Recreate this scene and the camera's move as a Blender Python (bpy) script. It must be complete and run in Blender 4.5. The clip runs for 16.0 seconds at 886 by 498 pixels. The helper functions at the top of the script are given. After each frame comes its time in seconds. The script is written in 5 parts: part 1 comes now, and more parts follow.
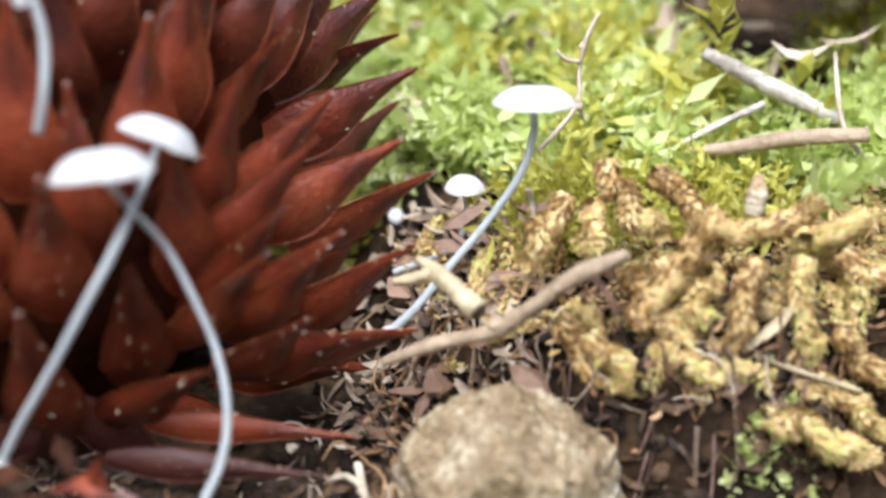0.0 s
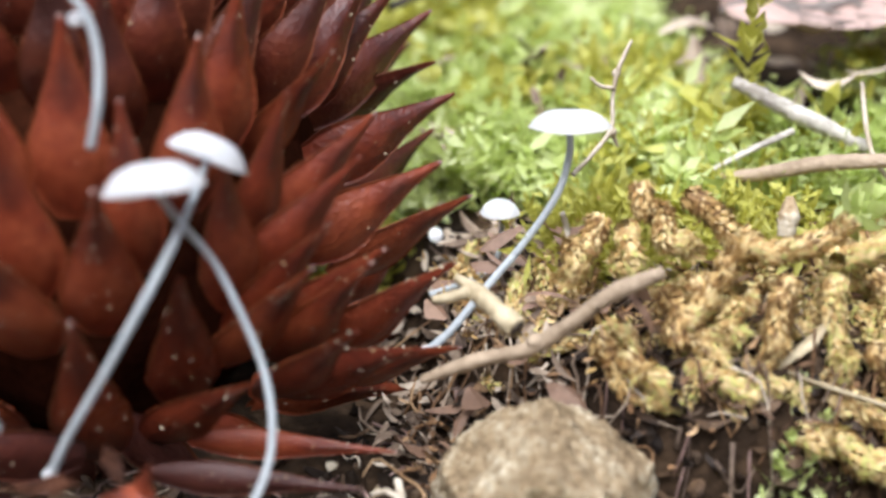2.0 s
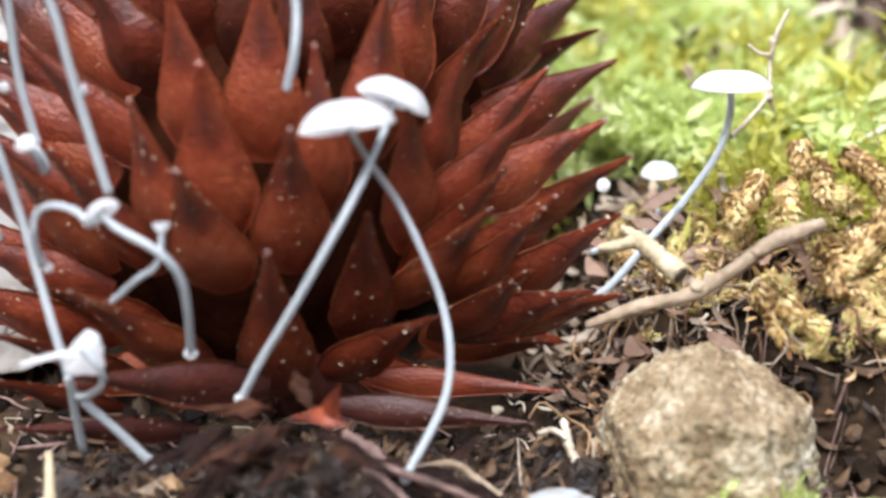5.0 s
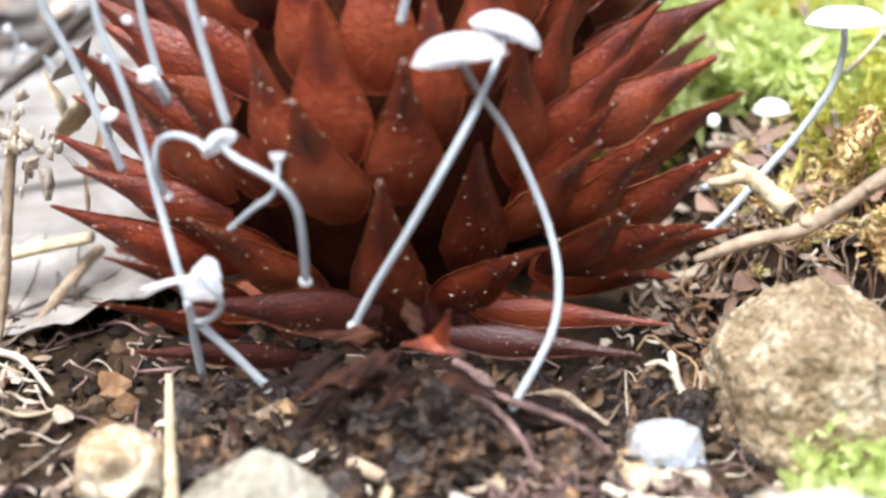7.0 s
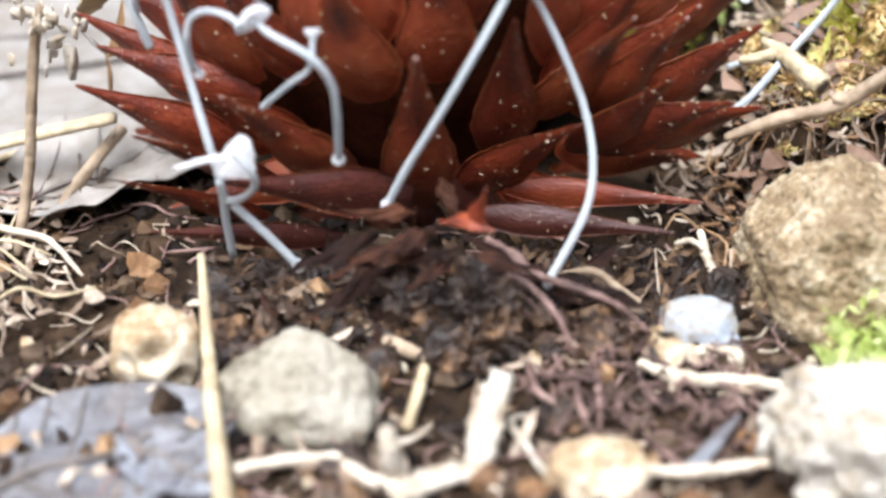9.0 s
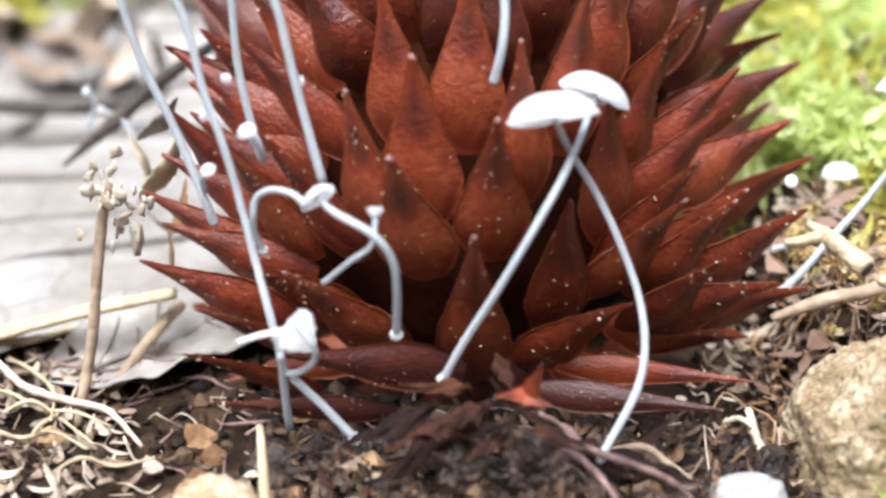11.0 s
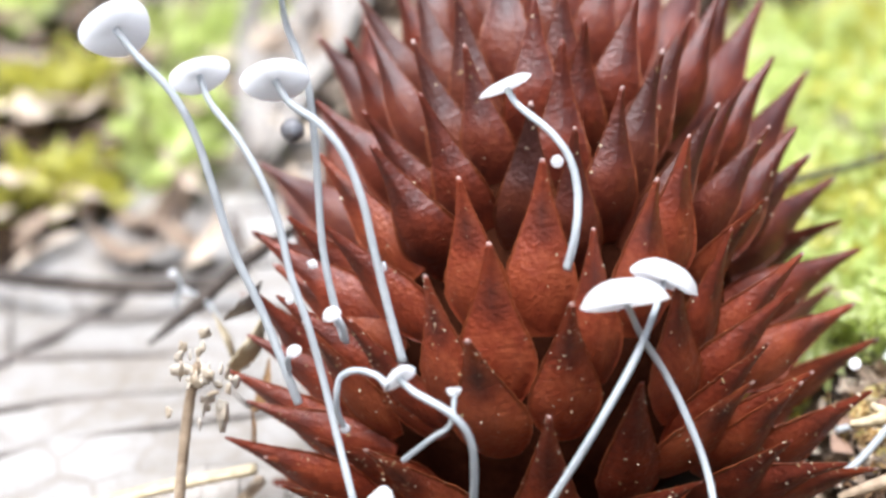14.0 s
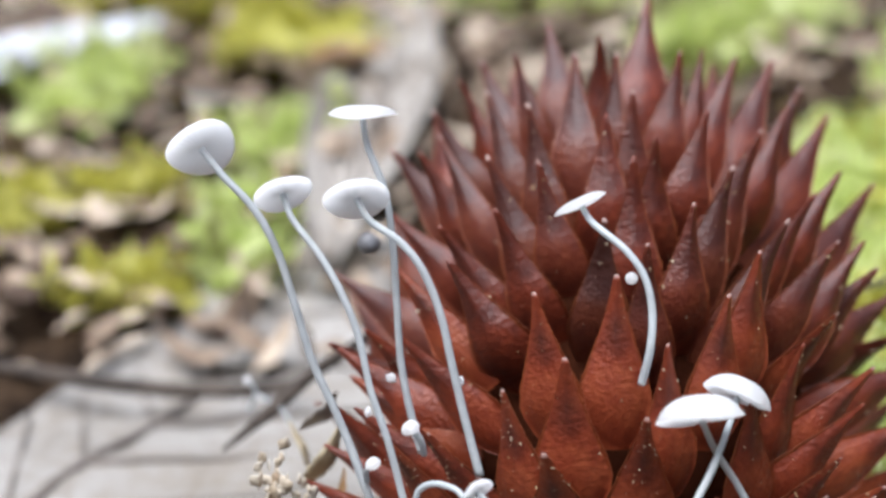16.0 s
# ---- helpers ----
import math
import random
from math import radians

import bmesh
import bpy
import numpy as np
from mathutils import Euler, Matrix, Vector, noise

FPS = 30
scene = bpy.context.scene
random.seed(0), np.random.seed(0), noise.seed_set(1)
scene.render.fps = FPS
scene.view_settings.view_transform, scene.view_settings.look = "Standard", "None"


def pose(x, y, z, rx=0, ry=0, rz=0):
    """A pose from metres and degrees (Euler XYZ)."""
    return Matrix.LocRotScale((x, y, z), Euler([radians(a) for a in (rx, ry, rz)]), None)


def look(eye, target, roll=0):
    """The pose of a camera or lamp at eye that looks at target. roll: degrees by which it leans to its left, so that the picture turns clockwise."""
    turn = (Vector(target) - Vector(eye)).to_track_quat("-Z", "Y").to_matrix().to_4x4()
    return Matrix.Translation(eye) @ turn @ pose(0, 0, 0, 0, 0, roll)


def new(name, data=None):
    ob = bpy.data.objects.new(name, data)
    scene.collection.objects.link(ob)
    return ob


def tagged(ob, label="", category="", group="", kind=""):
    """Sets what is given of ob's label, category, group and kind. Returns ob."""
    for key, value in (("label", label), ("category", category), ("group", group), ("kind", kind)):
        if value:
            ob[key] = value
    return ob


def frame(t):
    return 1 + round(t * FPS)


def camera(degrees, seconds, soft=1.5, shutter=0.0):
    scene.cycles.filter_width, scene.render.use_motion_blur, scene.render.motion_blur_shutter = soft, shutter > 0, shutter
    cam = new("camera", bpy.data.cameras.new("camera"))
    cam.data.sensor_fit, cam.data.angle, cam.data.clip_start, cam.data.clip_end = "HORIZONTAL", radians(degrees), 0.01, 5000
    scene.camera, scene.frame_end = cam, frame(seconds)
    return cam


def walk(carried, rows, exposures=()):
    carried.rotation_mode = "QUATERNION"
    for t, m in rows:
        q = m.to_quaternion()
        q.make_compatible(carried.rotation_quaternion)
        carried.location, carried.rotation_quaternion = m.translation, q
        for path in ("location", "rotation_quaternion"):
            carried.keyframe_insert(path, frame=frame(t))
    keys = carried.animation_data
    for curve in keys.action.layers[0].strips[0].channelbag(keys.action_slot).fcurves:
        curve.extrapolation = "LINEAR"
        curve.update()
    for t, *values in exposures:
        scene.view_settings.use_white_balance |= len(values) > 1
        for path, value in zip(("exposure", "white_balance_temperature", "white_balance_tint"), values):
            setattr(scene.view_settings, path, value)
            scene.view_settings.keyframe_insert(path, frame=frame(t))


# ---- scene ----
cam = camera(30.0, 16.0, soft=2.9)
# the thin, close lens of a phone: sharp on the cone, soft on the moss behind it
cam.data.dof.use_dof = True
cam.data.dof.focus_distance = 0.086
cam.data.dof.aperture_fstop = 28.0
walk(cam, [
    (0, pose(0.00684, -0.05499, 0.05094, 59.38, -2.13, -6.95)),
    (0.5, pose(0.00666, -0.05501, 0.05142, 59.6, -2.28, -7.11)),
    (1, pose(0.00663, -0.05523, 0.05188, 59.81, -2.22, -7.01)),
    (1.5, pose(0.00599, -0.05636, 0.05066, 60.71, -2.12, -6.71)),
    (2, pose(0.00506, -0.05713, 0.04968, 61.62, -2.04, -6.74)),
    (2.5, pose(0.00461, -0.05753, 0.05105, 61.45, -1.83, -6.02)),
    (3, pose(0.00468, -0.0585, 0.05098, 61.79, -1.18, -4.8)),
    (3.5, pose(0.0044, -0.05922, 0.05088, 61.93, -0.9, -4.06)),
    (4, pose(0.00271, -0.06072, 0.04859, 62.71, -0.87, -3.65)),
    (4.2, pose(0.00138, -0.06135, 0.04653, 63.31, -1.18, -3.75)),
    (6.3, pose(0.00176, -0.06308, 0.04872, 61.52, 0.13, -0.48)),
    (6.5, pose(0.00217, -0.06323, 0.04885, 61.13, 0.32, 0.12)),
    (7, pose(0.00162, -0.0641, 0.04696, 61.37, 0.33, 0.62)),
    (7.5, pose(0.00216, -0.06384, 0.04717, 61.26, 0.49, 0.44)),
    (8, pose(0.00099, -0.0643, 0.04643, 59.31, 0.33, 0.19)),
    (8.5, pose(0.00068, -0.06479, 0.04588, 57.72, 0.64, 0.57)),
    (9, pose(-0.00127, -0.06429, 0.04611, 57.75, 0.05, -0.3)),
    (9.5, pose(-0.00198, -0.06528, 0.04622, 59.62, 0, 0.68)),
    (10, pose(-0.00178, -0.06553, 0.04661, 62.11, 0.14, 0.55)),
    (10.2, pose(-0.002, -0.06584, 0.0468, 62.93, 0.05, 0.62)),
    (12.5, pose(-0.00368, -0.06651, 0.046, 64.75, -0.29, 0.53)),
    (13, pose(-0.00282, -0.06658, 0.04765, 64.89, 0.04, 0.85)),
    (13.5, pose(-0.00399, -0.06861, 0.04732, 67.53, -0.04, 1.52)),
    (14, pose(-0.00397, -0.06943, 0.04834, 70.26, 0.38, 2.46)),
    (14.5, pose(-0.00545, -0.07015, 0.0477, 71.59, 0.14, 2.78)),
    (15, pose(-0.00555, -0.0707, 0.04921, 72.23, 0.5, 3.62)),
    (15.5, pose(-0.0056, -0.07091, 0.05, 73.1, 0.64, 3.76)),
    (16, pose(-0.00542, -0.07078, 0.05038, 73.25, 0.75, 4.05)),
], exposures=[
    (0, 1.4, 6000, 10),
    (1, 1.3, 6000, 10),
    (2, 1.3, 6000, 10),
    (3, 1.35, 6000, 10),
    (4.2, 1.5, 6000, 10),
    (6.3, 1.7, 6000, 10),
    (7, 1.8, 6000, 10),
    (8, 1.72, 6000, 10),
    (9, 1.72, 6000, 10),
    (10, 1.8, 6000, 10),
    (12.5, 1.77, 6000, 10),
    (13.5, 1.9, 6000, 10),
    (14.5, 1.7, 6000, 10),
    (15, 1.5, 6000, 10),
    (16, 1.3, 6000, 10),
])

# ---- light: a bright overcast sky over open woodland ----
world = bpy.data.worlds.new("sky")
scene.world = world
world.use_nodes = True
wn = world.node_tree.nodes
sky = wn.new("ShaderNodeTexSky")
sky.sky_type = "NISHITA"
sky.sun_disc = False
sky.sun_elevation = radians(60)
sky.sun_rotation = radians(210)
sky.air_density, sky.dust_density, sky.ozone_density = 1.0, 2.5, 1.0
hsv = wn.new("ShaderNodeHueSaturation")
hsv.inputs["Saturation"].default_value = 0.6
world.node_tree.links.new(sky.outputs[0], hsv.inputs["Color"])
world.node_tree.links.new(hsv.outputs[0], wn["Background"].inputs[0])
wn["Background"].inputs[1].default_value = 0.13
sun_data = bpy.data.lights.new("sun", "SUN")
sun_data.energy, sun_data.angle, sun_data.color = 2.2, radians(50), (1.0, 0.985, 0.97)
sun = new("sun", sun_data)
sun.matrix_world = look((0, 0, 1), (0.2, 0.22, 0.0))

# ---- materials ----
def mat(name, stops, scale=300.0, detail=6.0, rough=0.7, bump=0.3, bump_scale=900.0, spec=0.4, fine=2400.0,
        island=0.0, objvar=0.0, sub=0.0, sub_col=None, grain=0.45, dist=0.0005):
    """Noise-driven colour at two scales, fine relief, optional change from piece to piece."""
    m = bpy.data.materials.new(name)
    m.use_nodes = True
    n, l = m.node_tree.nodes, m.node_tree.links
    b = n["Principled BSDF"]
    tc = n.new("ShaderNodeTexCoord")
    n1 = n.new("ShaderNodeTexNoise")
    n1.inputs["Scale"].default_value, n1.inputs["Detail"].default_value = scale, detail
    n2 = n.new("ShaderNodeTexNoise")
    n2.inputs["Scale"].default_value, n2.inputs["Detail"].default_value = fine, 4.0
    l.new(tc.outputs["Object"], n1.inputs["Vector"])
    l.new(tc.outputs["Object"], n2.inputs["Vector"])
    add = n.new("ShaderNodeMath")
    add.operation = "MULTIPLY_ADD"
    add.inputs[1].default_value, add.inputs[2].default_value = grain, -grain / 2
    l.new(n2.outputs["Fac"], add.inputs[0])
    s = n.new("ShaderNodeMath")
    s.operation = "ADD"
    l.new(n1.outputs["Fac"], s.inputs[0])
    l.new(add.outputs[0], s.inputs[1])
    last = s
    for amount, node, socket in ((island, "ShaderNodeNewGeometry", "Random Per Island"), (objvar, "ShaderNodeObjectInfo", "Random")):
        if amount:
            g = n.new(node)
            k = n.new("ShaderNodeMath")
            k.operation = "MULTIPLY_ADD"
            k.inputs[1].default_value, k.inputs[2].default_value = amount, -amount / 2
            l.new(g.outputs[socket], k.inputs[0])
            q = n.new("ShaderNodeMath")
            q.operation = "ADD"
            l.new(last.outputs[0], q.inputs[0])
            l.new(k.outputs[0], q.inputs[1])
            last = q
    ramp = n.new("ShaderNodeValToRGB")
    e = ramp.color_ramp.elements
    while len(e) < len(stops):
        e.new(0.5)
    for el, (p, c) in zip(e, stops):
        el.position, el.color = p, (*c, 1)
    l.new(last.outputs[0], ramp.inputs[0])
    l.new(ramp.outputs[0], b.inputs["Base Color"])
    b.inputs["Roughness"].default_value = rough
    b.inputs["Specular IOR Level"].default_value = spec
    if sub:
        b.inputs["Subsurface Weight"].default_value = sub
        b.inputs["Subsurface Radius"].default_value = (0.0012, 0.0008, 0.0005)
        b.inputs["Subsurface Scale"].default_value = 0.5
    bn = n.new("ShaderNodeTexNoise")
    bn.inputs["Scale"].default_value, bn.inputs["Detail"].default_value = bump_scale, 8.0
    l.new(tc.outputs["Object"], bn.inputs["Vector"])
    bp = n.new("ShaderNodeBump")
    bp.inputs["Strength"].default_value, bp.inputs["Distance"].default_value = bump, dist
    l.new(bn.outputs["Fac"], bp.inputs["Height"])
    l.new(bp.outputs["Normal"], b.inputs["Normal"])
    return m


def thin(m, share, colour):
    """Lets light through a thin, pale or leafy thing."""
    n, l = m.node_tree.nodes, m.node_tree.links
    b = n["Principled BSDF"]
    t = n.new("ShaderNodeBsdfTranslucent")
    t.inputs["Color"].default_value = (*colour, 1)
    mix = n.new("ShaderNodeMixShader")
    mix.inputs[0].default_value = share
    l.new(b.outputs[0], mix.inputs[1])
    l.new(t.outputs[0], mix.inputs[2])
    l.new(mix.outputs[0], n["Material Output"].inputs["Surface"])
    return m


# near-black, no sheen: the shade in the gaps is put into this colour
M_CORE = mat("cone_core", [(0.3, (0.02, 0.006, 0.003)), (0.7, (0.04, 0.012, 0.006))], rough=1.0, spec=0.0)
M_WHITE = mat("fungus_white", [(0.3, (0.86, 0.87, 0.87)), (0.7, (0.93, 0.93, 0.93))], rough=0.55, bump=0.15, bump_scale=1500)
thin(M_WHITE, 0.68, (0.99, 0.99, 0.99))
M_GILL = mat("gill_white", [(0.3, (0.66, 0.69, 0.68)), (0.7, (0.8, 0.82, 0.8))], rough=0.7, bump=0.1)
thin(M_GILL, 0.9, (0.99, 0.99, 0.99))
M_STEM = mat("stem_grey", [(0.3, (0.5, 0.53, 0.54)), (0.7, (0.62, 0.65, 0.65))], scale=250, rough=0.4, bump=0.2, bump_scale=2500)
thin(M_STEM, 0.35, (0.7, 0.76, 0.8))
M_SOIL = mat("soil", [(0.25, (0.006, 0.0035, 0.002)), (0.5, (0.026, 0.0155, 0.0085)), (0.72, (0.075, 0.046, 0.026)), (0.9, (0.17, 0.115, 0.07))], spec=0.12, scale=260, fine=1300, rough=0.9, bump=0.8, bump_scale=700, dist=0.001)
M_CRUMB = mat("soil_crumb", [(0.2, (0.006, 0.0036, 0.0024)), (0.5, (0.02, 0.012, 0.007)), (0.9, (0.12, 0.08, 0.05))], spec=0.15, scale=400, rough=0.7, island=0.6, bump=0.6)
M_CLOD = mat("rusty_clod", [(0.3, (0.007, 0.0045, 0.0035)), (0.46, (0.026, 0.016, 0.011)), (0.6, (0.075, 0.043, 0.025)), (0.74, (0.27, 0.15, 0.07))], scale=420, rough=0.45, bump=1.0, bump_scale=800, dist=0.001)
M_ROCK = mat("sandy_rock", [(0.2, (0.12, 0.075, 0.035)), (0.45, (0.28, 0.2, 0.11)), (0.62, (0.42, 0.34, 0.22)), (0.8, (0.64, 0.57, 0.44))], scale=330, fine=2600, rough=0.85, bump=0.9, bump_scale=2300, dist=0.0007, grain=0.75)
M_FLAT = mat("pale_stone", [(0.28, (0.085, 0.068, 0.045)), (0.42, (0.23, 0.2, 0.145)), (0.6, (0.33, 0.3, 0.235)), (0.85, (0.46, 0.43, 0.36))], scale=300, fine=2000, rough=0.75, bump=0.7, bump_scale=1800, grain=0.5)
M_OCHRE = mat("ochre_stone", [(0.28, (0.17, 0.095, 0.04)), (0.45, (0.36, 0.26, 0.15)), (0.62, (0.55, 0.48, 0.36))], scale=300, rough=0.85, bump=0.7)
M_QUARTZ = mat("quartz", [(0.3, (0.15, 0.1, 0.055)), (0.42, (0.25, 0.23, 0.2)), (0.54, (0.29, 0.32, 0.35)), (0.75, (0.4, 0.44, 0.48))], scale=260, rough=0.4, bump=0.4, sub=0.2)
M_STRAW = mat("straw", [(0.3, (0.3, 0.23, 0.13)), (0.7, (0.55, 0.46, 0.3))], scale=500, rough=0.6, bump=0.4)
M_PALE = mat("bleached_root", [(0.3, (0.34, 0.27, 0.185)), (0.7, (0.6, 0.52, 0.41))], scale=500, rough=0.7, bump=0.5, objvar=0.3)
M_STICK = mat("weathered_stick", [(0.3, (0.2, 0.165, 0.13)), (0.48, (0.45, 0.41, 0.35)), (0.72, (0.68, 0.63, 0.56))], scale=420, rough=0.8, bump=0.8)
M_TWIG = mat("twig_bark", [(0.3, (0.2, 0.14, 0.085)), (0.7, (0.42, 0.32, 0.22))], scale=350, rough=0.75, bump=0.7)
M_DARKTWIG = mat("dark_twig", [(0.3, (0.02, 0.015, 0.012)), (0.7, (0.09, 0.07, 0.055))], scale=300, rough=0.8, bump=0.6)
M_ROOT = mat("purple_root", [(0.25, (0.03, 0.017, 0.014)), (0.5, (0.1, 0.058, 0.046)), (0.7, (0.26, 0.16, 0.135)), (0.85, (0.36, 0.25, 0.21))], scale=400, rough=0.7, objvar=0.3, bump=0.5)
M_LEAF = mat("dead_leaf", [(0.25, (0.19, 0.16, 0.13)), (0.5, (0.31, 0.28, 0.245)), (0.8, (0.42, 0.395, 0.36))], scale=90, fine=700, rough=0.6, bump=0.5, objvar=0.12)


def veined(m, scale, colour, depth):
    """A fine net of veins over a leaf."""
    n, l = m.node_tree.nodes, m.node_tree.links
    b = n["Principled BSDF"]
    base = b.inputs["Base Color"].links[0].from_socket
    tc = n.new("ShaderNodeTexCoord")
    warp = n.new("ShaderNodeTexNoise")
    warp.inputs["Scale"].default_value = scale * 0.6
    l.new(tc.outputs["Object"], warp.inputs["Vector"])
    add = n.new("ShaderNodeVectorMath")
    add.operation = "MULTIPLY_ADD"
    add.inputs[1].default_value = (0.6 / scale,) * 3
    l.new(warp.outputs["Color"], add.inputs[0])
    l.new(tc.outputs["Object"], add.inputs[2])
    last = base
    for k, weight in ((1.0, 1.0), (3.3, 0.4)):
        vo = n.new("ShaderNodeTexVoronoi")
        vo.feature = "DISTANCE_TO_EDGE"
        vo.inputs["Scale"].default_value = scale * k
        l.new(add.outputs[0], vo.inputs["Vector"])
        mr = n.new("ShaderNodeMapRange")
        l.new(vo.outputs["Distance"], mr.inputs[0])
        mr.inputs[1].default_value, mr.inputs[2].default_value = 0.0, 0.07
        mr.inputs[3].default_value, mr.inputs[4].default_value = depth * weight, 0.0
        mix = n.new("ShaderNodeMix")
        mix.data_type = "RGBA"
        l.new(mr.outputs[0], mix.inputs[0])
        l.new(last, mix.inputs[6])
        mix.inputs[7].default_value = (*colour, 1)
        last = mix.outputs[2]
    l.new(last, b.inputs["Base Color"])
    return m


M_BIGLEAF = veined(mat("bleached_big_leaf", [(0.25, (0.2, 0.17, 0.135)), (0.5, (0.28, 0.26, 0.235)), (0.8, (0.35, 0.335, 0.315))], scale=60, fine=700, rough=0.55, bump=0.35), 170, (0.17, 0.14, 0.11), 0.55)
M_BROWNLEAF = mat("brown_leaf", [(0.25, (0.09, 0.048, 0.028)), (0.75, (0.26, 0.155, 0.1))], scale=120, rough=0.6, bump=0.4, objvar=0.2)
M_PINKLEAF = mat("pinkish_leaf", [(0.25, (0.3, 0.19, 0.15)), (0.75, (0.5, 0.36, 0.31))], scale=120, rough=0.6, bump=0.4)
M_BLEACH = mat("bleached_leaf", [(0.3, (0.4, 0.42, 0.44)), (0.7, (0.56, 0.58, 0.6))], scale=150, rough=0.6, bump=0.4)
M_MOSS = mat("green_moss", [(0.12, (0.2, 0.26, 0.05)), (0.45, (0.48, 0.55, 0.19)), (0.8, (0.74, 0.77, 0.45))], scale=120, rough=0.6, island=0.55, bump=0.0)
thin(M_MOSS, 0.45, (0.76, 0.84, 0.3))
M_GOLD = mat("golden_moss", [(0.08, (0.13, 0.065, 0.025)), (0.3, (0.36, 0.2, 0.07)), (0.5, (0.62, 0.42, 0.16)), (0.75, (0.78, 0.62, 0.33)), (0.97, (0.5, 0.48, 0.14))], scale=130, rough=0.6, island=0.8, objvar=0.45, bump=0.0)
thin(M_GOLD, 0.25, (0.6, 0.45, 0.15))
M_LIME = mat("yellow_moss", [(0.15, (0.26, 0.24, 0.03)), (0.5, (0.48, 0.46, 0.09)), (0.85, (0.62, 0.6, 0.2))], scale=120, rough=0.6, island=0.6, bump=0.0)
thin(M_LIME, 0.4, (0.65, 0.62, 0.1))
M_GREYLEAF = mat("grey_leaf", [(0.25, (0.07, 0.055, 0.05)), (0.5, (0.15, 0.148, 0.155)), (0.8, (0.27, 0.285, 0.315))], scale=160, fine=900, rough=0.45, bump=0.5, objvar=0.12)
M_RUSTLEAF = mat("rusty_leaf", [(0.25, (0.12, 0.06, 0.025)), (0.75, (0.36, 0.21, 0.09))], scale=200, rough=0.6, bump=0.5, objvar=0.3)
M_VEIN = mat("leaf_vein", [(0.3, (0.1, 0.085, 0.07)), (0.7, (0.2, 0.17, 0.15))], scale=200, rough=0.7, bump=0.3)
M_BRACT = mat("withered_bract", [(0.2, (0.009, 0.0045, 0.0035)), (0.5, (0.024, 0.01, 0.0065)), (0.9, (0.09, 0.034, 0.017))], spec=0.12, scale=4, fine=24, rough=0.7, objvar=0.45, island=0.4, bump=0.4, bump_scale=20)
M_CHIP = mat("bleached_wood", [(0.3, (0.3, 0.23, 0.15)), (0.5, (0.48, 0.42, 0.33)), (0.75, (0.62, 0.57, 0.48))], scale=380, rough=0.75, bump=0.9, bump_scale=1200)
M_WHITEROCK = mat("white_rock", [(0.3, (0.26, 0.2, 0.13)), (0.45, (0.42, 0.38, 0.31)), (0.7, (0.58, 0.55, 0.48))], scale=300, fine=2200, rough=0.85, bump=0.9, bump_scale=1800, grain=0.5)
M_GRIT = mat("pale_grit", [(0.3, (0.3, 0.2, 0.1)), (0.7, (0.62, 0.52, 0.38))], scale=600, rough=0.7, island=0.6, bump=0.2)
M_RUST = mat("rusty_litter", [(0.1, (0.06, 0.028, 0.012)), (0.5, (0.2, 0.105, 0.045)), (0.9, (0.46, 0.3, 0.16))], scale=300, rough=0.75, island=0.8, bump=0.3)
M_HUMUS = mat("humus_flake", [(0.1, (0.008, 0.0042, 0.0025)), (0.5, (0.032, 0.018, 0.0095)), (0.95, (0.16, 0.095, 0.05))], spec=0.2, scale=300, rough=0.6, island=0.7, bump=0.3)
M_DRY = mat("dry_litter", [(0.1, (0.06, 0.037, 0.025)), (0.5, (0.24, 0.17, 0.115)), (0.85, (0.52, 0.43, 0.33))], scale=300, rough=0.75, island=0.7, bump=0.3)


def scale_material():
    """Chestnut cone scales: darker, sooty patch towards the tip, orange rim, pale worn point."""
    m = mat("cone_scale", [(0.25, (0.085, 0.013, 0.0056)), (0.5, (0.18, 0.03, 0.011)), (0.75, (0.27, 0.063, 0.023))],
            scale=3.5, fine=19, rough=0.4, bump=0.28, bump_scale=34, objvar=0.3, spec=0.45, grain=0.45, dist=0.0006)
    n, l = m.node_tree.nodes, m.node_tree.links
    b = n["Principled BSDF"]
    base = b.inputs["Base Color"].links[0].from_socket
    at = n.new("ShaderNodeAttribute")
    at.attribute_name = "wear_shade"
    sep = n.new("ShaderNodeSeparateColor")
    l.new(at.outputs["Color"], sep.inputs[0])
    n3 = n.new("ShaderNodeTexNoise")
    n3.inputs["Scale"].default_value = 7
    oi = n.new("ShaderNodeObjectInfo")
    last = base
    # red: soot, at the base soil plus painted shade; green: rim; blue: worn point
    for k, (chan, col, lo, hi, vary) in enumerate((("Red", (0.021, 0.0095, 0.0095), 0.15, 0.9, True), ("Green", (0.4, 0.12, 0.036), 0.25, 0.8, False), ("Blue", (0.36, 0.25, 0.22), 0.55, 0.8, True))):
        mul = n.new("ShaderNodeMath")
        mul.operation = "MULTIPLY"
        l.new(sep.outputs[chan], mul.inputs[0])
        ms = n.new("ShaderNodeMapRange")
        l.new((oi.outputs["Random"] if vary else n3.outputs["Fac"]), ms.inputs[0])
        ms.inputs[3].default_value, ms.inputs[4].default_value = 0.4, 1.15
        l.new(ms.outputs[0], mul.inputs[1])
        mr = n.new("ShaderNodeMapRange")
        l.new(mul.outputs[0], mr.inputs[0])
        mr.inputs[1].default_value, mr.inputs[2].default_value = lo, hi
        mr.inputs[4].default_value = (0.8, 0.5, 0.8)[k]
        mix = n.new("ShaderNodeMix")
        mix.data_type = "RGBA"
        l.new(mr.outputs[0], mix.inputs[0])
        l.new(last, mix.inputs[6])
        mix.inputs[7].default_value = (*col, 1)
        last = mix.outputs[2]
    l.new(last, b.inputs["Base Color"])
    return m


M_SCALE = scale_material()

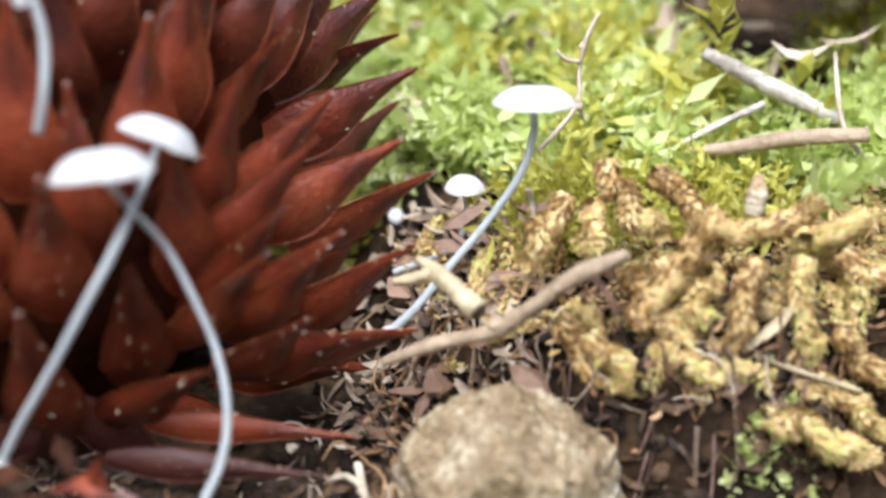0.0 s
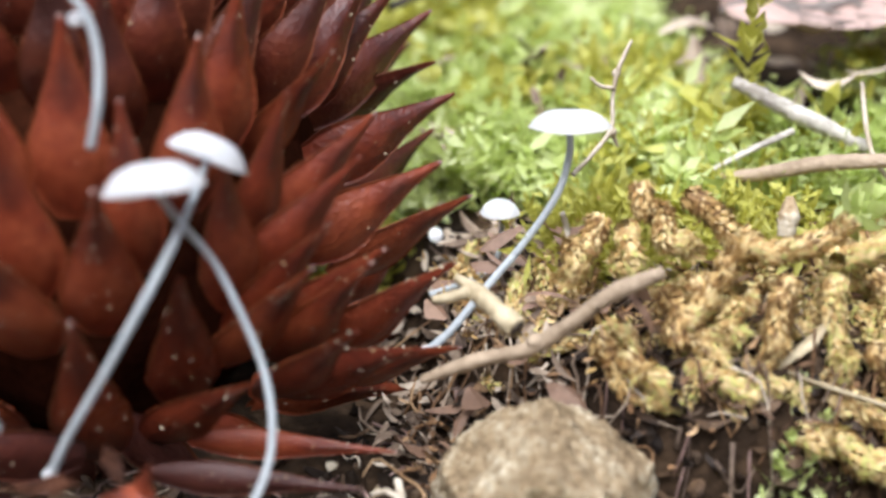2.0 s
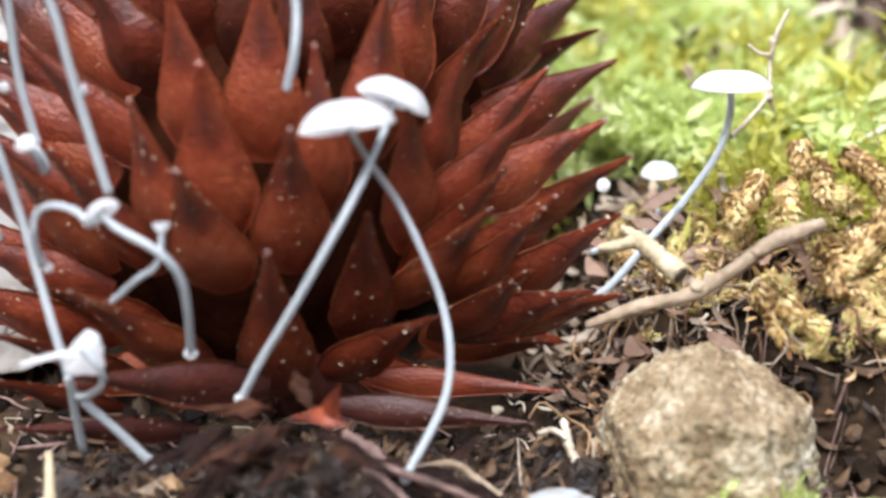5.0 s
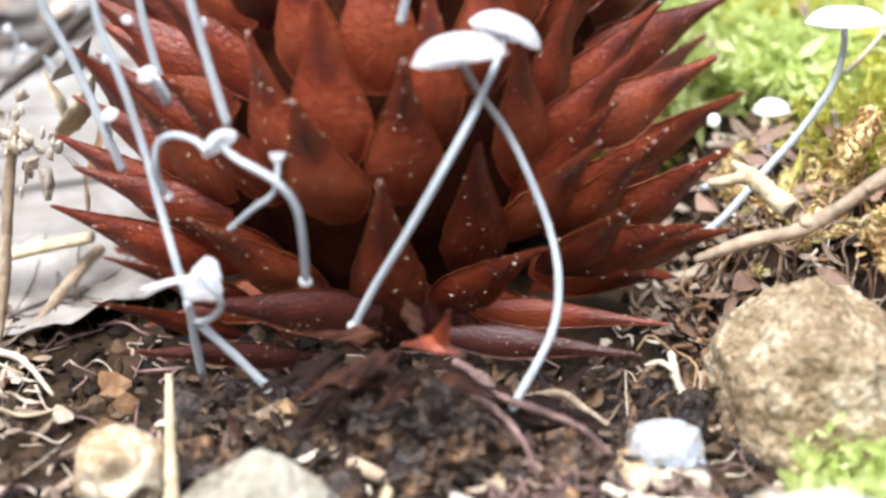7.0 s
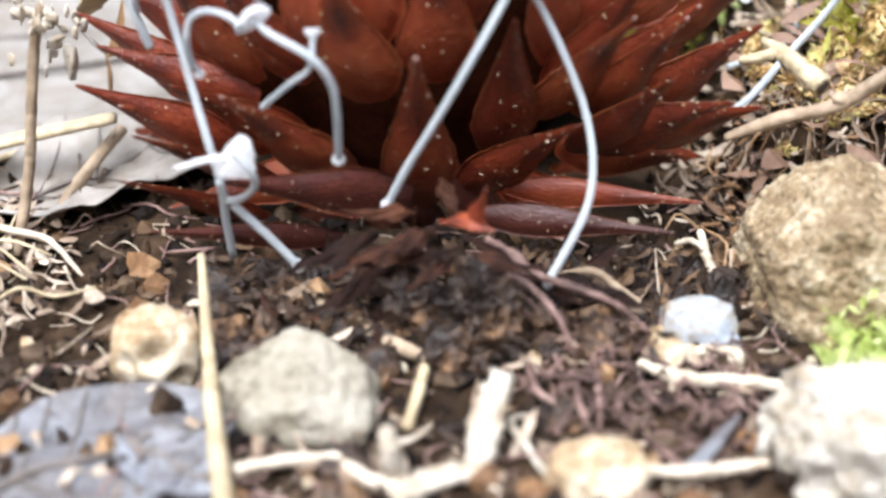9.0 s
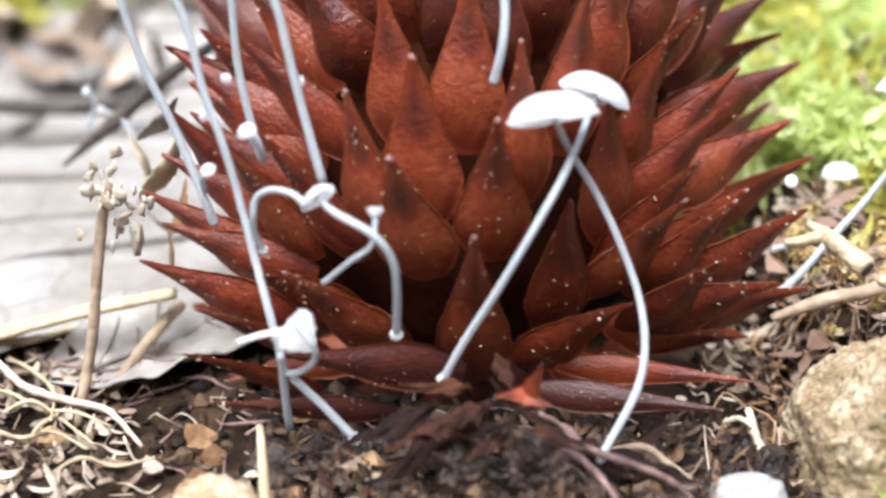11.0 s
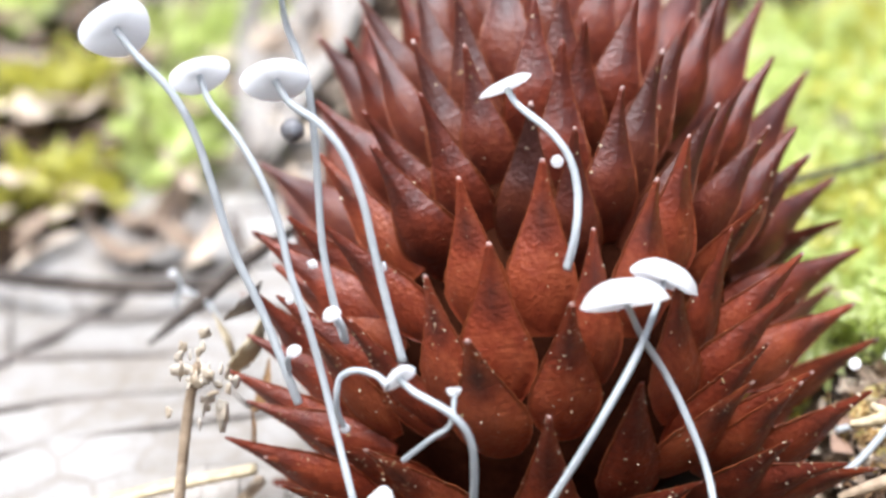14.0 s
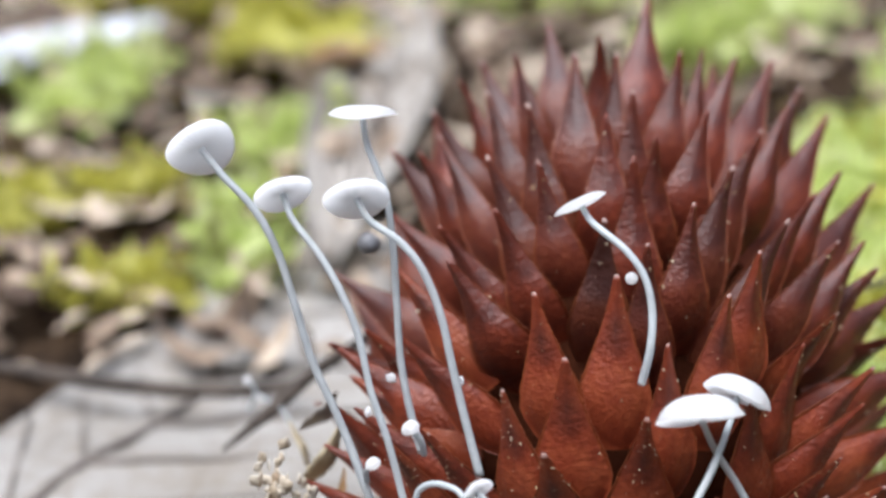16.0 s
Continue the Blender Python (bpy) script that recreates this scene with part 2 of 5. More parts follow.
# ---- building helpers; lengths below are in centimetres ----
CM = 0.01


def thing(name, at, label, category, group="", kind=""):
    ob = new(name)
    ob.empty_display_size = 0.002
    ob.location = Vector(at) * CM
    return tagged(ob, label, category, group, kind)


def root_of(ob):
    m = Vector((0, 0, 0))
    while ob:
        m += ob.location
        ob = ob.parent
    return m


def mesh_of(name, verts, faces, material, at=(0, 0, 0), smooth=True):
    me = bpy.data.meshes.new(name)
    v = np.asarray(verts, float) * CM - np.asarray(at, float)
    me.from_pydata(v.tolist(), [], [tuple(f) for f in faces])
    me.materials.append(material)
    me.polygons.foreach_set("use_smooth", [smooth] * len(me.polygons))
    me.update()
    return me


def part(name, geometry, material, parent=None, label="", kind="", smooth=True):
    """One mesh object; geometry is (verts, faces) in centimetres of the world."""
    at = root_of(parent) if parent else Vector((0, 0, 0))
    ob = new(name, mesh_of(name, *geometry, material, at, smooth))
    ob.parent = parent
    return tagged(ob, label, "", "", kind)


def solo(name, geometry, material, label, category, group="", kind="", smooth=True):
    """A thing that is one mesh, with its origin at its middle."""
    v = np.asarray(geometry[0], float)
    at = Vector(v.mean(0)) * CM
    ob = new(name, mesh_of(name, *geometry, material, at, smooth))
    ob.location = at
    return tagged(ob, label, category, group, kind)


def smooth_path(points, n):
    """Catmull-Rom through the points."""
    p = np.asarray(points, float)
    p = np.vstack([2 * p[0] - p[1], p, 2 * p[-1] - p[-2]])
    out = []
    seg = len(p) - 3
    for k in range(n):
        u = k / (n - 1) * seg
        i = min(int(u), seg - 1)
        t = u - i
        a, b, c, d = p[i:i + 4]
        out.append(0.5 * (2 * b + (c - a) * t + (2 * a - 5 * b + 4 * c - d) * t * t + (3 * b - a - 3 * c + d) * t ** 3))
    return np.array(out)


def tube(points, radii, n=24, sides=10, wobble=0.0, seed=0, flat=1.0):
    """A closed tube along a smooth path; radii are spread along it."""
    rng = np.random.default_rng(seed)
    path = smooth_path(points, n) if len(points) > 2 else np.linspace(points[0], points[-1], n)
    rad = np.interp(np.linspace(0, 1, n), np.linspace(0, 1, len(radii)), radii)
    tan = np.gradient(path, axis=0)
    tan /= np.linalg.norm(tan, axis=1)[:, None] + 1e-9
    up = np.array([0.3, 0.2, 1.0]) if abs(tan[0][2]) < 0.8 else np.array([1.0, 0.2, 0.1])
    verts, faces = [], []
    for k in range(n):
        side = np.cross(tan[k], up)
        side /= np.linalg.norm(side) + 1e-9
        up = np.cross(side, tan[k])
        for j in range(sides):
            a = 2 * math.pi * j / sides
            r = rad[k] * (1 + wobble * rng.normal())
            verts.append(path[k] + r * (math.cos(a) * side + flat * math.sin(a) * up))
    for k in range(n - 1):
        for j in range(sides):
            a, b = k * sides + j, k * sides + (j + 1) % sides
            faces.append((a, b, b + sides, a + sides))
    faces.append(tuple(range(sides))[::-1])
    faces.append(tuple((n - 1) * sides + j for j in range(sides)))
    return verts, faces


def joined(pieces):
    verts, faces = [], []
    for v, f in pieces:
        o = len(verts)
        verts.extend(v)
        faces.extend(tuple(i + o for i in q) for q in f)
    return verts, faces


def basis(axis):
    a = np.asarray(axis, float)
    a = a / np.linalg.norm(a)
    e = np.cross(a, (0.0, 0.0, 1.0)) if abs(a[2]) < 0.9 else np.cross(a, (1.0, 0.0, 0.0))
    e /= np.linalg.norm(e)
    return e, np.cross(a, e), a


def stone(centre, size, seed, turn=0.0, rough=0.12, facets=0.25, detail=4, pits=()):
    """A worn stone: an icosphere cut by chance planes, roughened at two scales."""
    rng = np.random.default_rng(seed)
    bm = bmesh.new()
    bmesh.ops.create_icosphere(bm, subdivisions=detail, radius=1.0)
    planes = [(Vector(rng.normal(size=3)).normalized(), rng.uniform(1 - facets, 0.98)) for _ in range(14)]
    off = Vector(rng.uniform(-50, 50, 3))
    rot = Matrix.Rotation(turn, 3, "Z")
    verts = []
    for v in bm.verts:
        p = v.co.copy()
        for nrm, d in planes:
            over = p.dot(nrm) - d
            if over > 0:
                p -= nrm * over * 0.85
        k = 1 + rough * noise.fractal(p * 2.2 + off, 1.0, 2.0, 4) * 0.6 + rough * 0.35 * noise.noise(p * 9 + off) + rough * 0.16 * noise.noise(p * 24 + off)
        for q, r, depth in pits:
            g = (v.co.normalized() - Vector(q).normalized()).length
            if g < r:
                k -= depth * (1 - (g / r) ** 2)
        p = rot @ Vector((p.x * size[0], p.y * size[1], p.z * size[2])) * k
        verts.append((centre[0] + p.x, centre[1] + p.y, centre[2] + p.z))
    faces = [tuple(x.index for x in f.verts) for f in bm.faces]
    bm.free()
    return verts, faces


def hewn(centre, size, planes, seed, grain=0.03, detail=5):
    """A broken, angular stone: an icosphere cut by the given planes, with chipped edges and a grainy skin."""
    rng = np.random.default_rng(seed)
    bm = bmesh.new()
    bmesh.ops.create_icosphere(bm, subdivisions=detail, radius=1.0)
    cuts = [(Vector(n).normalized(), d) for *n, d in planes] + [(Vector(rng.normal(size=3)).normalized(), rng.uniform(0.84, 0.96)) for _ in range(9)]
    off = Vector(rng.uniform(-50, 50, 3))
    verts = []
    for v in bm.verts:
        p = v.co.copy()
        # each plane pulls the surface in along the ray from the heart, so that faces stay flat and edges crisp
        k = 1.0
        for n, d in cuts:
            c = p.dot(n)
            if c > 1e-6:
                k = min(k, d * (1 + 0.035 * noise.noise(p * 5 + off)) / c)
        k *= 1 + grain * (1.4 * noise.fractal(p * 3 + off, 1.0, 2.0, 4) + 0.5 * noise.noise(p * 13 + off) + 0.4 * noise.noise(p * 31 + off) + 0.25 * noise.noise(p * 60 + off))
        verts.append((centre[0] + p.x * k * size[0], centre[1] + p.y * k * size[1], centre[2] + p.z * k * size[2]))
    faces = [tuple(x.index for x in f.verts) for f in bm.faces]
    bm.free()
    return verts, faces


# ---- ground ----
def step(a, b, v):
    t = min(max((v - a) / (b - a), 0.0), 1.0)
    return t * t * (3 - 2 * t)


def ground_z(x, y):
    """Soil level: flat round the cone, a low mossy bank on the right, a slow rise behind, and unseen slopes added all
    round to block low sky light.
    """
    lip = 1.05 + 0.35 * math.sin(x * 1.7) - 0.2 * max(x - 1.6, 0)
    bank = step(1.25, 1.9, x) * step(lip - 0.15, lip + 0.35, y)
    z = 0.62 * bank + 0.16 * step(2.0, 4.0, x) * bank
    z += 0.17 * max(min(y, 34.0) - 4.2, 0) * step(4.2, 8, y)
    z += 0.06 * noise.fractal(Vector((x * 0.9, y * 0.9, 3.0)), 1.0, 2.0, 5)
    z += 0.035 * noise.noise(Vector((x * 4, y * 4, 7.0)))
    # added ring of slopes, out of view, that cuts off the low sky
    z += 0.9 * max(min(math.hypot(x, y), 1700.0) - 250.0, 0.0)
    return z


def axis_steps(near0, near1, fine, far0, far1):
    a = list(np.arange(near0, near1, fine))
    s, v = fine, near1
    while v < far1:
        a.append(v)
        s *= 1.18
        v += s
    s, v = fine, near0 - fine
    while v > far0:
        a.insert(0, v)
        s *= 1.18
        v -= s
    return a


gx, gy = axis_steps(-5, 6, 0.055, -4000, 4000), axis_steps(-2.5, 9, 0.055, -4000, 9000)
gv = [(x, y, ground_z(x, y)) for y in gy for x in gx]
gw = len(gx)
gf = [(r * gw + c, r * gw + c + 1, (r + 1) * gw + c + 1, (r + 1) * gw + c) for r in range(len(gy) - 1) for c in range(gw - 1)]
ground = part("ground", (gv, gf), M_SOIL)
tagged(ground, "dark brown crumbly woodland soil", "ground", "", "structure")

# ---- the cone ----
CONE_C = Vector((-0.23, 2.67, 1.14))
CONE_F = Matrix(((0.9998, -0.0219, 0.0000), (-0.0127, -0.5807, 0.8140), (0.0178, 0.8138, 0.5808)))
CONE_R = (1.983, 2.545)
# girth of the cone against an ellipsoid, by latitude
GIRTH_LAT, GIRTH = (-90, -60, -42, -25, -8, 8, 25, 45, 65, 90), (1.000, 0.941, 1.034, 1.031, 0.969, 0.930, 0.975, 1.023, 1.040, 1.000)


def on_cone(lon, lat, k=1.0):
    """A place on the cone's outline: longitude from the side that faces up front, latitude from base (-90) to tip (90)."""
    a, b = radians(lon), radians(lat)
    q = Vector((math.cos(b) * math.sin(a) * CONE_R[0], math.cos(b) * math.cos(a) * CONE_R[0], math.sin(b) * CONE_R[1])) * k * float(np.interp(lat, GIRTH_LAT, GIRTH))
    return CONE_C + CONE_F.transposed() @ q


def scale_mesh(seed, sort):
    """A cone scale of unit length, a fifth of that in half-width: ovate, gently keeled, drawn out into a narrow point,
    with thin toothed rims.
    sort 0: weathered and sooty, 1: clean, 2: soiled, with the shade under the cone put into the colour."""
    rng = np.random.default_rng(100 * sort + seed)
    rows, cols = 24, 13
    verts, faces, wear_shade = [], [], []
    skew, keel, hook = rng.uniform(-0.12, 0.12), rng.uniform(0.22, 0.34), rng.uniform(0.75, 1.3) * (1.0, 0.55, 0.4)[sort]
    fold = rng.uniform(0.5, 1.0)
    jag = rng.normal(size=(2, rows)) * 0.022
    for side in (1, -1):
        for i in range(rows):
            s = (i / (rows - 1)) ** 0.9
            w = float(np.interp(s, (0.0, 0.1, 0.22, 0.3, 0.4, 0.5, 0.6, 0.7, 0.8, 0.9, 0.97, 1.0), (0.4, 0.72, 0.95, 1.0, 0.93, 0.76, 0.58, 0.42, 0.27, 0.155, 0.1, 0.05)))
            for j in range(cols):
                c = 2 * j / (cols - 1) - 1
                e = abs(c)
                edge = w * (1 + (jag[0 if c < 0 else 1][i] * (0.4 + 0.8 * s) if e > 0.99 else 0.0))
                dome = keel * w * (1 - e ** 2.2) + fold * w * (0.04 + 0.3 * s * s) * (1 - e) ** 1.4
                lip = 0.07 * w * max(0.0, (e - 0.8) / 0.2) ** 2 * (1 - s)
                ripple = 0.02 * math.sin(9 * s + 2.5 * c + seed) * w
                arch = 0.1 * math.sin(s * math.pi) - (1.7, 0.25, 0.1)[sort] * max(0.0, (0.5 - s) / 0.5) ** 1.5 + hook * max(0.0, (s - 0.4) / 0.6) ** 1.8
                thick = (0.16 * (1 - s) + 0.03) * (1 - 0.8 * e ** 3) + 0.012
                z = arch + dome + lip + ripple - (thick + 0.3 * dome if side < 0 else 0.0)
                verts.append((0.2 * (c * edge + skew * s * s), s, 0.2 * z))
                patch = max(0.0, 1 - abs(s - 0.7) / 0.3) * (1 - 0.55 * e)
                # sort 2 adds shade to the soil colour, strongest at the foot
                soot_shade = (0.62 + 0.5 * patch if sort == 0 else 1.0 * max(0.0, 1 - abs(s - 0.7) / 0.22) * (1 - 0.75 * e) if sort == 1 else 1.3 + 0.5 * (1 - s))
                rim = max(0.0, (e - 0.72) / 0.28) * min(1.0, s * 2.2) * (1 - 0.35 * s)
                wear_shade.append((soot_shade, rim, max(0.0, (s - 0.93) / 0.07), 1))
    n = rows * cols
    for k in (0, 1):
        for i in range(rows - 1):
            for j in range(cols - 1):
                a = k * n + i * cols + j
                q = (a, a + 1, a + cols + 1, a + cols)
                faces.append(q if k == 0 else q[::-1])
    for i in range(rows - 1):
        for j, flip in ((0, 1), (cols - 1, 0)):
            a = i * cols + j
            q = (a, a + cols, a + cols + n, a + n)
            faces.append(q[::-1] if flip else q)
    faces.append(tuple((rows - 1) * cols + j for j in range(cols)) + tuple(n + (rows - 1) * cols + j for j in range(cols - 1, -1, -1)))
    me = bpy.data.meshes.new("scale")
    me.from_pydata(verts, [], faces)
    me.polygons.foreach_set("use_smooth", [True] * len(me.polygons))
    me.materials.append(M_SCALE)
    attr = me.color_attributes.new("wear_shade", "FLOAT_COLOR", "POINT")
    attr.data.foreach_set("color", np.array(wear_shade, np.float32).ravel())
    me.update()
    return me


# the scales by zone: longitude, latitude and reach of the point, longitude and latitude of the foot, half-width
SCALES_CROWN = [(-20, 52, 1.02, -15, 35, 0.16), (-4, 40, 1.0, -4, 37, 0.15), (9, 53, 1.07, 10, 33, 0.21), (-34, 41, 1.0, -27, 29, 0.16), (-24, 39, 1.0, -23, 34, 0.12), (-9, 34, 1.0, -11, 12, 0.19), (0, 33, 1.0, -6, 23, 0.16), (14, 36, 1.0, 10, 23, 0.16), (20, 39, 1.0, 23, 26, 0.12), (29, 40, 1.0, 21, 21, 0.17), (43, 45, 1.03, 30, 20, 0.17), (-38, 37, 1.0, -39, 29, 0.09), (-42, 30, 1.0, -36, 20, 0.11), (3, 23, 1.0, 6, 9, 0.16), (51, 42, 1.02, 48, 27, 0.11)]
SCALES_UPPER = [(-27, 28, 1.0, -23, 9, 0.15), (-17, 22, 1.0, -17, 1, 0.17), (-2, 18, 1.0, -2, -3, 0.19), (17, 21, 1.0, 15, 2, 0.19), (28, 20, 1.0, 24, -4, 0.18), (38, 30, 1.0, 36, 10, 0.15), (56, 37, 1.03, 42, 13, 0.16), (49, 21, 1.0, 41, 0, 0.15), (66, 27, 1.03, 47, -2, 0.15), (-36, 21, 1.0, -29, 0, 0.13), (-41, 20, 1.0, -39, 7, 0.13), (-55, 28, 1.0, -47, 19, 0.11), (-24, 13, 1.0, -17, -9, 0.17), (-14, 10, 1.0, -11, -8, 0.17), (3, 10, 1.0, 4, -15, 0.19)]
SCALES_SHOULDER = [(7, 14, 1.0, 10, -3, 0.17), (21, 11, 1.0, 19, -12, 0.17), (-21, 2, 1.0, -17, -19, 0.17), (-32, 2, 1.0, -24, -17, 0.16), (-2, -2, 1.0, -4, -22, 0.19), (13, 2, 1.0, 16, -19, 0.18), (31, 4, 1.0, 26, -21, 0.17), (-46, 10, 1.0, -35, -3, 0.12), (39, 12, 1.0, 35, -5, 0.12), (-29, -5, 1.0, -22, -26, 0.2), (5, -6, 1.0, 10, -28, 0.17), (24, -4, 1.0, 29, -22, 0.18), (43, 5, 1.0, 39, -13, 0.15), (53, 10, 1.0, 45, -15, 0.15)]
SCALES_MIDDLE = [(-13, -13, 1.0, -13, -33, 0.18), (-8, -22, 1.0, -10, -47, 0.22), (0, -11, 1.0, 1, -36, 0.2), (-18, -25, 1.0, -21, -43, 0.16), (-12, -33, 1.0, -12, -58, 0.22), (5, -29, 1.0, 10, -54, 0.2), (2, -42, 1.0, 10, -75, 0.2), (8, -20, 1.0, 13, -38, 0.16), (18, -37, 1.0, 49, -66, 0.18), (18, -12, 1.0, 26, -34, 0.19), (22, -24, 1.0, 39, -45, 0.16), (31, -16, 1.0, 37, -32, 0.14), (47, -14, 1.0, 45, -29, 0.13), (44, -20, 1.0, 42, -36, 0.14), (40, -28, 1.0, 43, -44, 0.15)]
SCALES_FLANK = [(39, -9, 1.0, 41, -18, 0.11), (57, 7, 1.0, 53, -6, 0.1), (76, 13, 1.01, 60, -8, 0.11), (72, 3, 1.0, 78, -3, 0.09), (74, -1, 1.03, 64, -17, 0.1), (67, -13, 1.0, 60, -29, 0.12), (52, -28, 1.0, 55, -39, 0.13), (78, -13, 1.04, 85, -23, 0.11), (39, -33, 1.0, 48, -53, 0.17), (50, -30, 1.0, 58, -43, 0.14), (65, -25, 1.06, 70, -37, 0.12), (48, -37, 1.05, 66, -56, 0.17), (61, -35, 1.09, 63, -48, 0.14), (71, -32, 1.1, 77, -40, 0.1), (37, -47, 1.0, 42, -70, 0.15), (71, -45, 1.1, 59, -61, 0.11)]
SCALES_SHADE = [(63, -50, 1.16, 45, -65, 0.12), (-34, -43, 1.03, -33, -67, 0.16), (-68, -24, 1.0, -60, -46, 0.13), (-69, -32, 1.05, -66, -50, 0.1), (-51, -42, 1.1, -61, -56, 0.12), (-58, -45, 1.14, -76, -61, 0.1), (-34, -27, 1.0, -31, -41, 0.12), (-42, -26, 1.0, -45, -39, 0.12), (-38, -14, 1.0, -30, -31, 0.14), (-60, -7, 1.0, -54, -19, 0.12), (-74, 13, 1.01, -52, -6, 0.14), (-57, -17, 1.0, -60, -32, 0.1), (-41, -2, 1.0, -34, -18, 0.13), (-47, -10, 1.0, -46, -21, 0.11), (-43, -52, 1.08, -14, -68, 0.14), (-59, -51, 1.18, -51, -67, 0.1)]
SCALES_BETWEEN = [(-55, -10, 1.0, -40, -30, 0.16), (-55, -14, 0.95, -41, -33, 0.14), (-48, -21, 1.0, -40, -38, 0.16), (-33, -28, 0.98, -33, -43, 0.14), (-64, -21, 0.96, -51, -40, 0.13), (-68, -29, 0.97, -56, -46, 0.13), (-68, -37, 0.98, -69, -52, 0.12), (-49, -40, 0.97, -52, -58, 0.13)]
cone = thing("fir_cone", (CONE_C.x, CONE_C.y, CONE_C.z - 1.0), "spiky chestnut-brown conifer cone resting on soil, its sharp scales open", "cone")
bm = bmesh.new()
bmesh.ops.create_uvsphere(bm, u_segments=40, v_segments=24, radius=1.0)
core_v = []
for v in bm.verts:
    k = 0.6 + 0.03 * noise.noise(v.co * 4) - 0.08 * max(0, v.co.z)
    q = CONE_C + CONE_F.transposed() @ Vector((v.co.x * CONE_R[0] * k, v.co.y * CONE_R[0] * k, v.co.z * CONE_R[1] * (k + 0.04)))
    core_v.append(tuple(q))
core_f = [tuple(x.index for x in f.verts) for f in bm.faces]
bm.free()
part("core", (core_v, core_f), M_CORE, cone, "near-black heart of the cone, gap shade put into its colour")
SCALE_MESHES = [[scale_mesh(s, sort) for s in range(6)] for sort in range(3)]
rng = np.random.default_rng(5)


def unit(lon, lat):
    a, b = radians(lon), radians(lat)
    return np.array([math.cos(b) * math.sin(a), math.cos(b) * math.cos(a), math.sin(b)])


STALK = unit(13, -71)
grit_at = []


def seat_scale(lon, lat, reach, foot, half):
    """One scale from its foot to its point on the cone's outline."""
    tip = on_cone(lon, lat, reach)
    y = tip - foot
    length = max(y.length, 0.88)
    y.normalize()
    z = tip - y * 0.5 * length - CONE_C
    if lat > -40 and half < 0.175:
        half += ((0.175 if lon > 0 or lat > -18 else 0.15) - half) * step(28, 55, abs(lon))
    if lat < -40:
        length *= 1.15
        half *= 0.78 if abs(lon) > 45 else 1.0
    # the lowest scales lie spread on the soil with their faces turned up; those on the flanks are twisted forward
    z = z.normalized() + Vector((0, -0.45, 0.5)) * step(-34, -48, lat) + Vector((0, -0.55, 0.3)) * step(30, 60, abs(lon))
    z = (z - y * z.dot(y)).normalized()
    x = y.cross(z)
    m = Matrix((x, y, z)).transposed().to_4x4() @ Matrix.Diagonal((5 * half, length, min(5 * half, 1.0), 1))
    # the upper scales are weathered; those at the base soiled and coloured darker for under-cone shade
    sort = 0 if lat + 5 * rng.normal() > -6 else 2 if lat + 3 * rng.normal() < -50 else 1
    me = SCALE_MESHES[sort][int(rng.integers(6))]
    ob = new("scale", me)
    ob.parent = cone
    at = tip - m.to_3x3() @ max((v.co for v in me.vertices), key=lambda q: q.y)
    ob.matrix_basis = Matrix.Translation(at * CM - cone.location) @ m @ Matrix.Diagonal((CM, CM, CM, 1))
    if abs(lon) < 110 and lat < 25:
        for _ in range(rng.poisson(26 if lat < -24 else 7.0)):
            src = me.vertices[int(rng.integers(60, 290))].co
            grit_at.append((at + m @ Vector(src), 0.0075 * rng.uniform(0.5, 1.0) * (1 + 1.8 * rng.random() ** 4)))


tips = []
for lon, lat, reach, lon2, lat2, half in SCALES_CROWN + SCALES_UPPER + SCALES_SHOULDER + SCALES_MIDDLE + SCALES_FLANK + SCALES_SHADE + SCALES_BETWEEN:
    seat_scale(lon, lat, reach, on_cone(lon2, lat2, (0.75 + 0.09 * step(-6, -26, lat)) * reach), half * 0.98)
    tips.append((lon, lat))
# the sides that face away, row by row: the widest gap first
spots = [((i * 137.508) % 360 - 180, math.degrees(math.asin(-0.9 + 1.89 * (i + 0.5) / 1600))) for i in range(1600)]
units = np.array([unit(*t) for t in spots])
gap = np.min(np.linalg.norm(units[:, None] - np.array([unit(*t) for t in tips])[None], axis=2), axis=1)
gap *= [0.0 if t[1] < -48 and abs(t[0]) < 110 else 1.0 for t in spots]
while gap.max() > 0.27:
    k = int(gap.argmax())
    lon, lat = spots[k]
    gap = np.minimum(gap, np.linalg.norm(units - units[k], axis=1))
    here = units[k]
    side = min(radians(24), 0.92 * math.acos(max(-1.0, min(1.0, float(here @ STALK)))))
    turn = STALK - here * float(here @ STALK)
    q = here * math.cos(side) + turn / (np.linalg.norm(turn) + 1e-9) * math.sin(side)
    foot = on_cone(math.degrees(math.atan2(q[0], q[1])), math.degrees(math.asin(max(-1.0, min(1.0, q[2])))), 0.78)
    seat_scale(lon, lat, 0.97, foot, 0.17)
grit_v, grit_f = [], []
for p, r in grit_at:
    o = len(grit_v)
    ax = [Vector(rng.normal(size=3)).normalized() * r * rng.uniform(0.5, 1.1) for _ in range(3)]
    grit_v += [tuple(p + s * a) for a in ax for s in (1, -1)]
    grit_f += [tuple(o + k for k in q) for q in ((0, 2, 4), (2, 1, 4), (1, 3, 4), (3, 0, 4), (2, 0, 5), (1, 2, 5), (3, 1, 5), (0, 3, 5))]
part("grit", (grit_v, grit_f), M_GRIT, cone, "pale specks of grit stuck to the scales", "stuff", False)



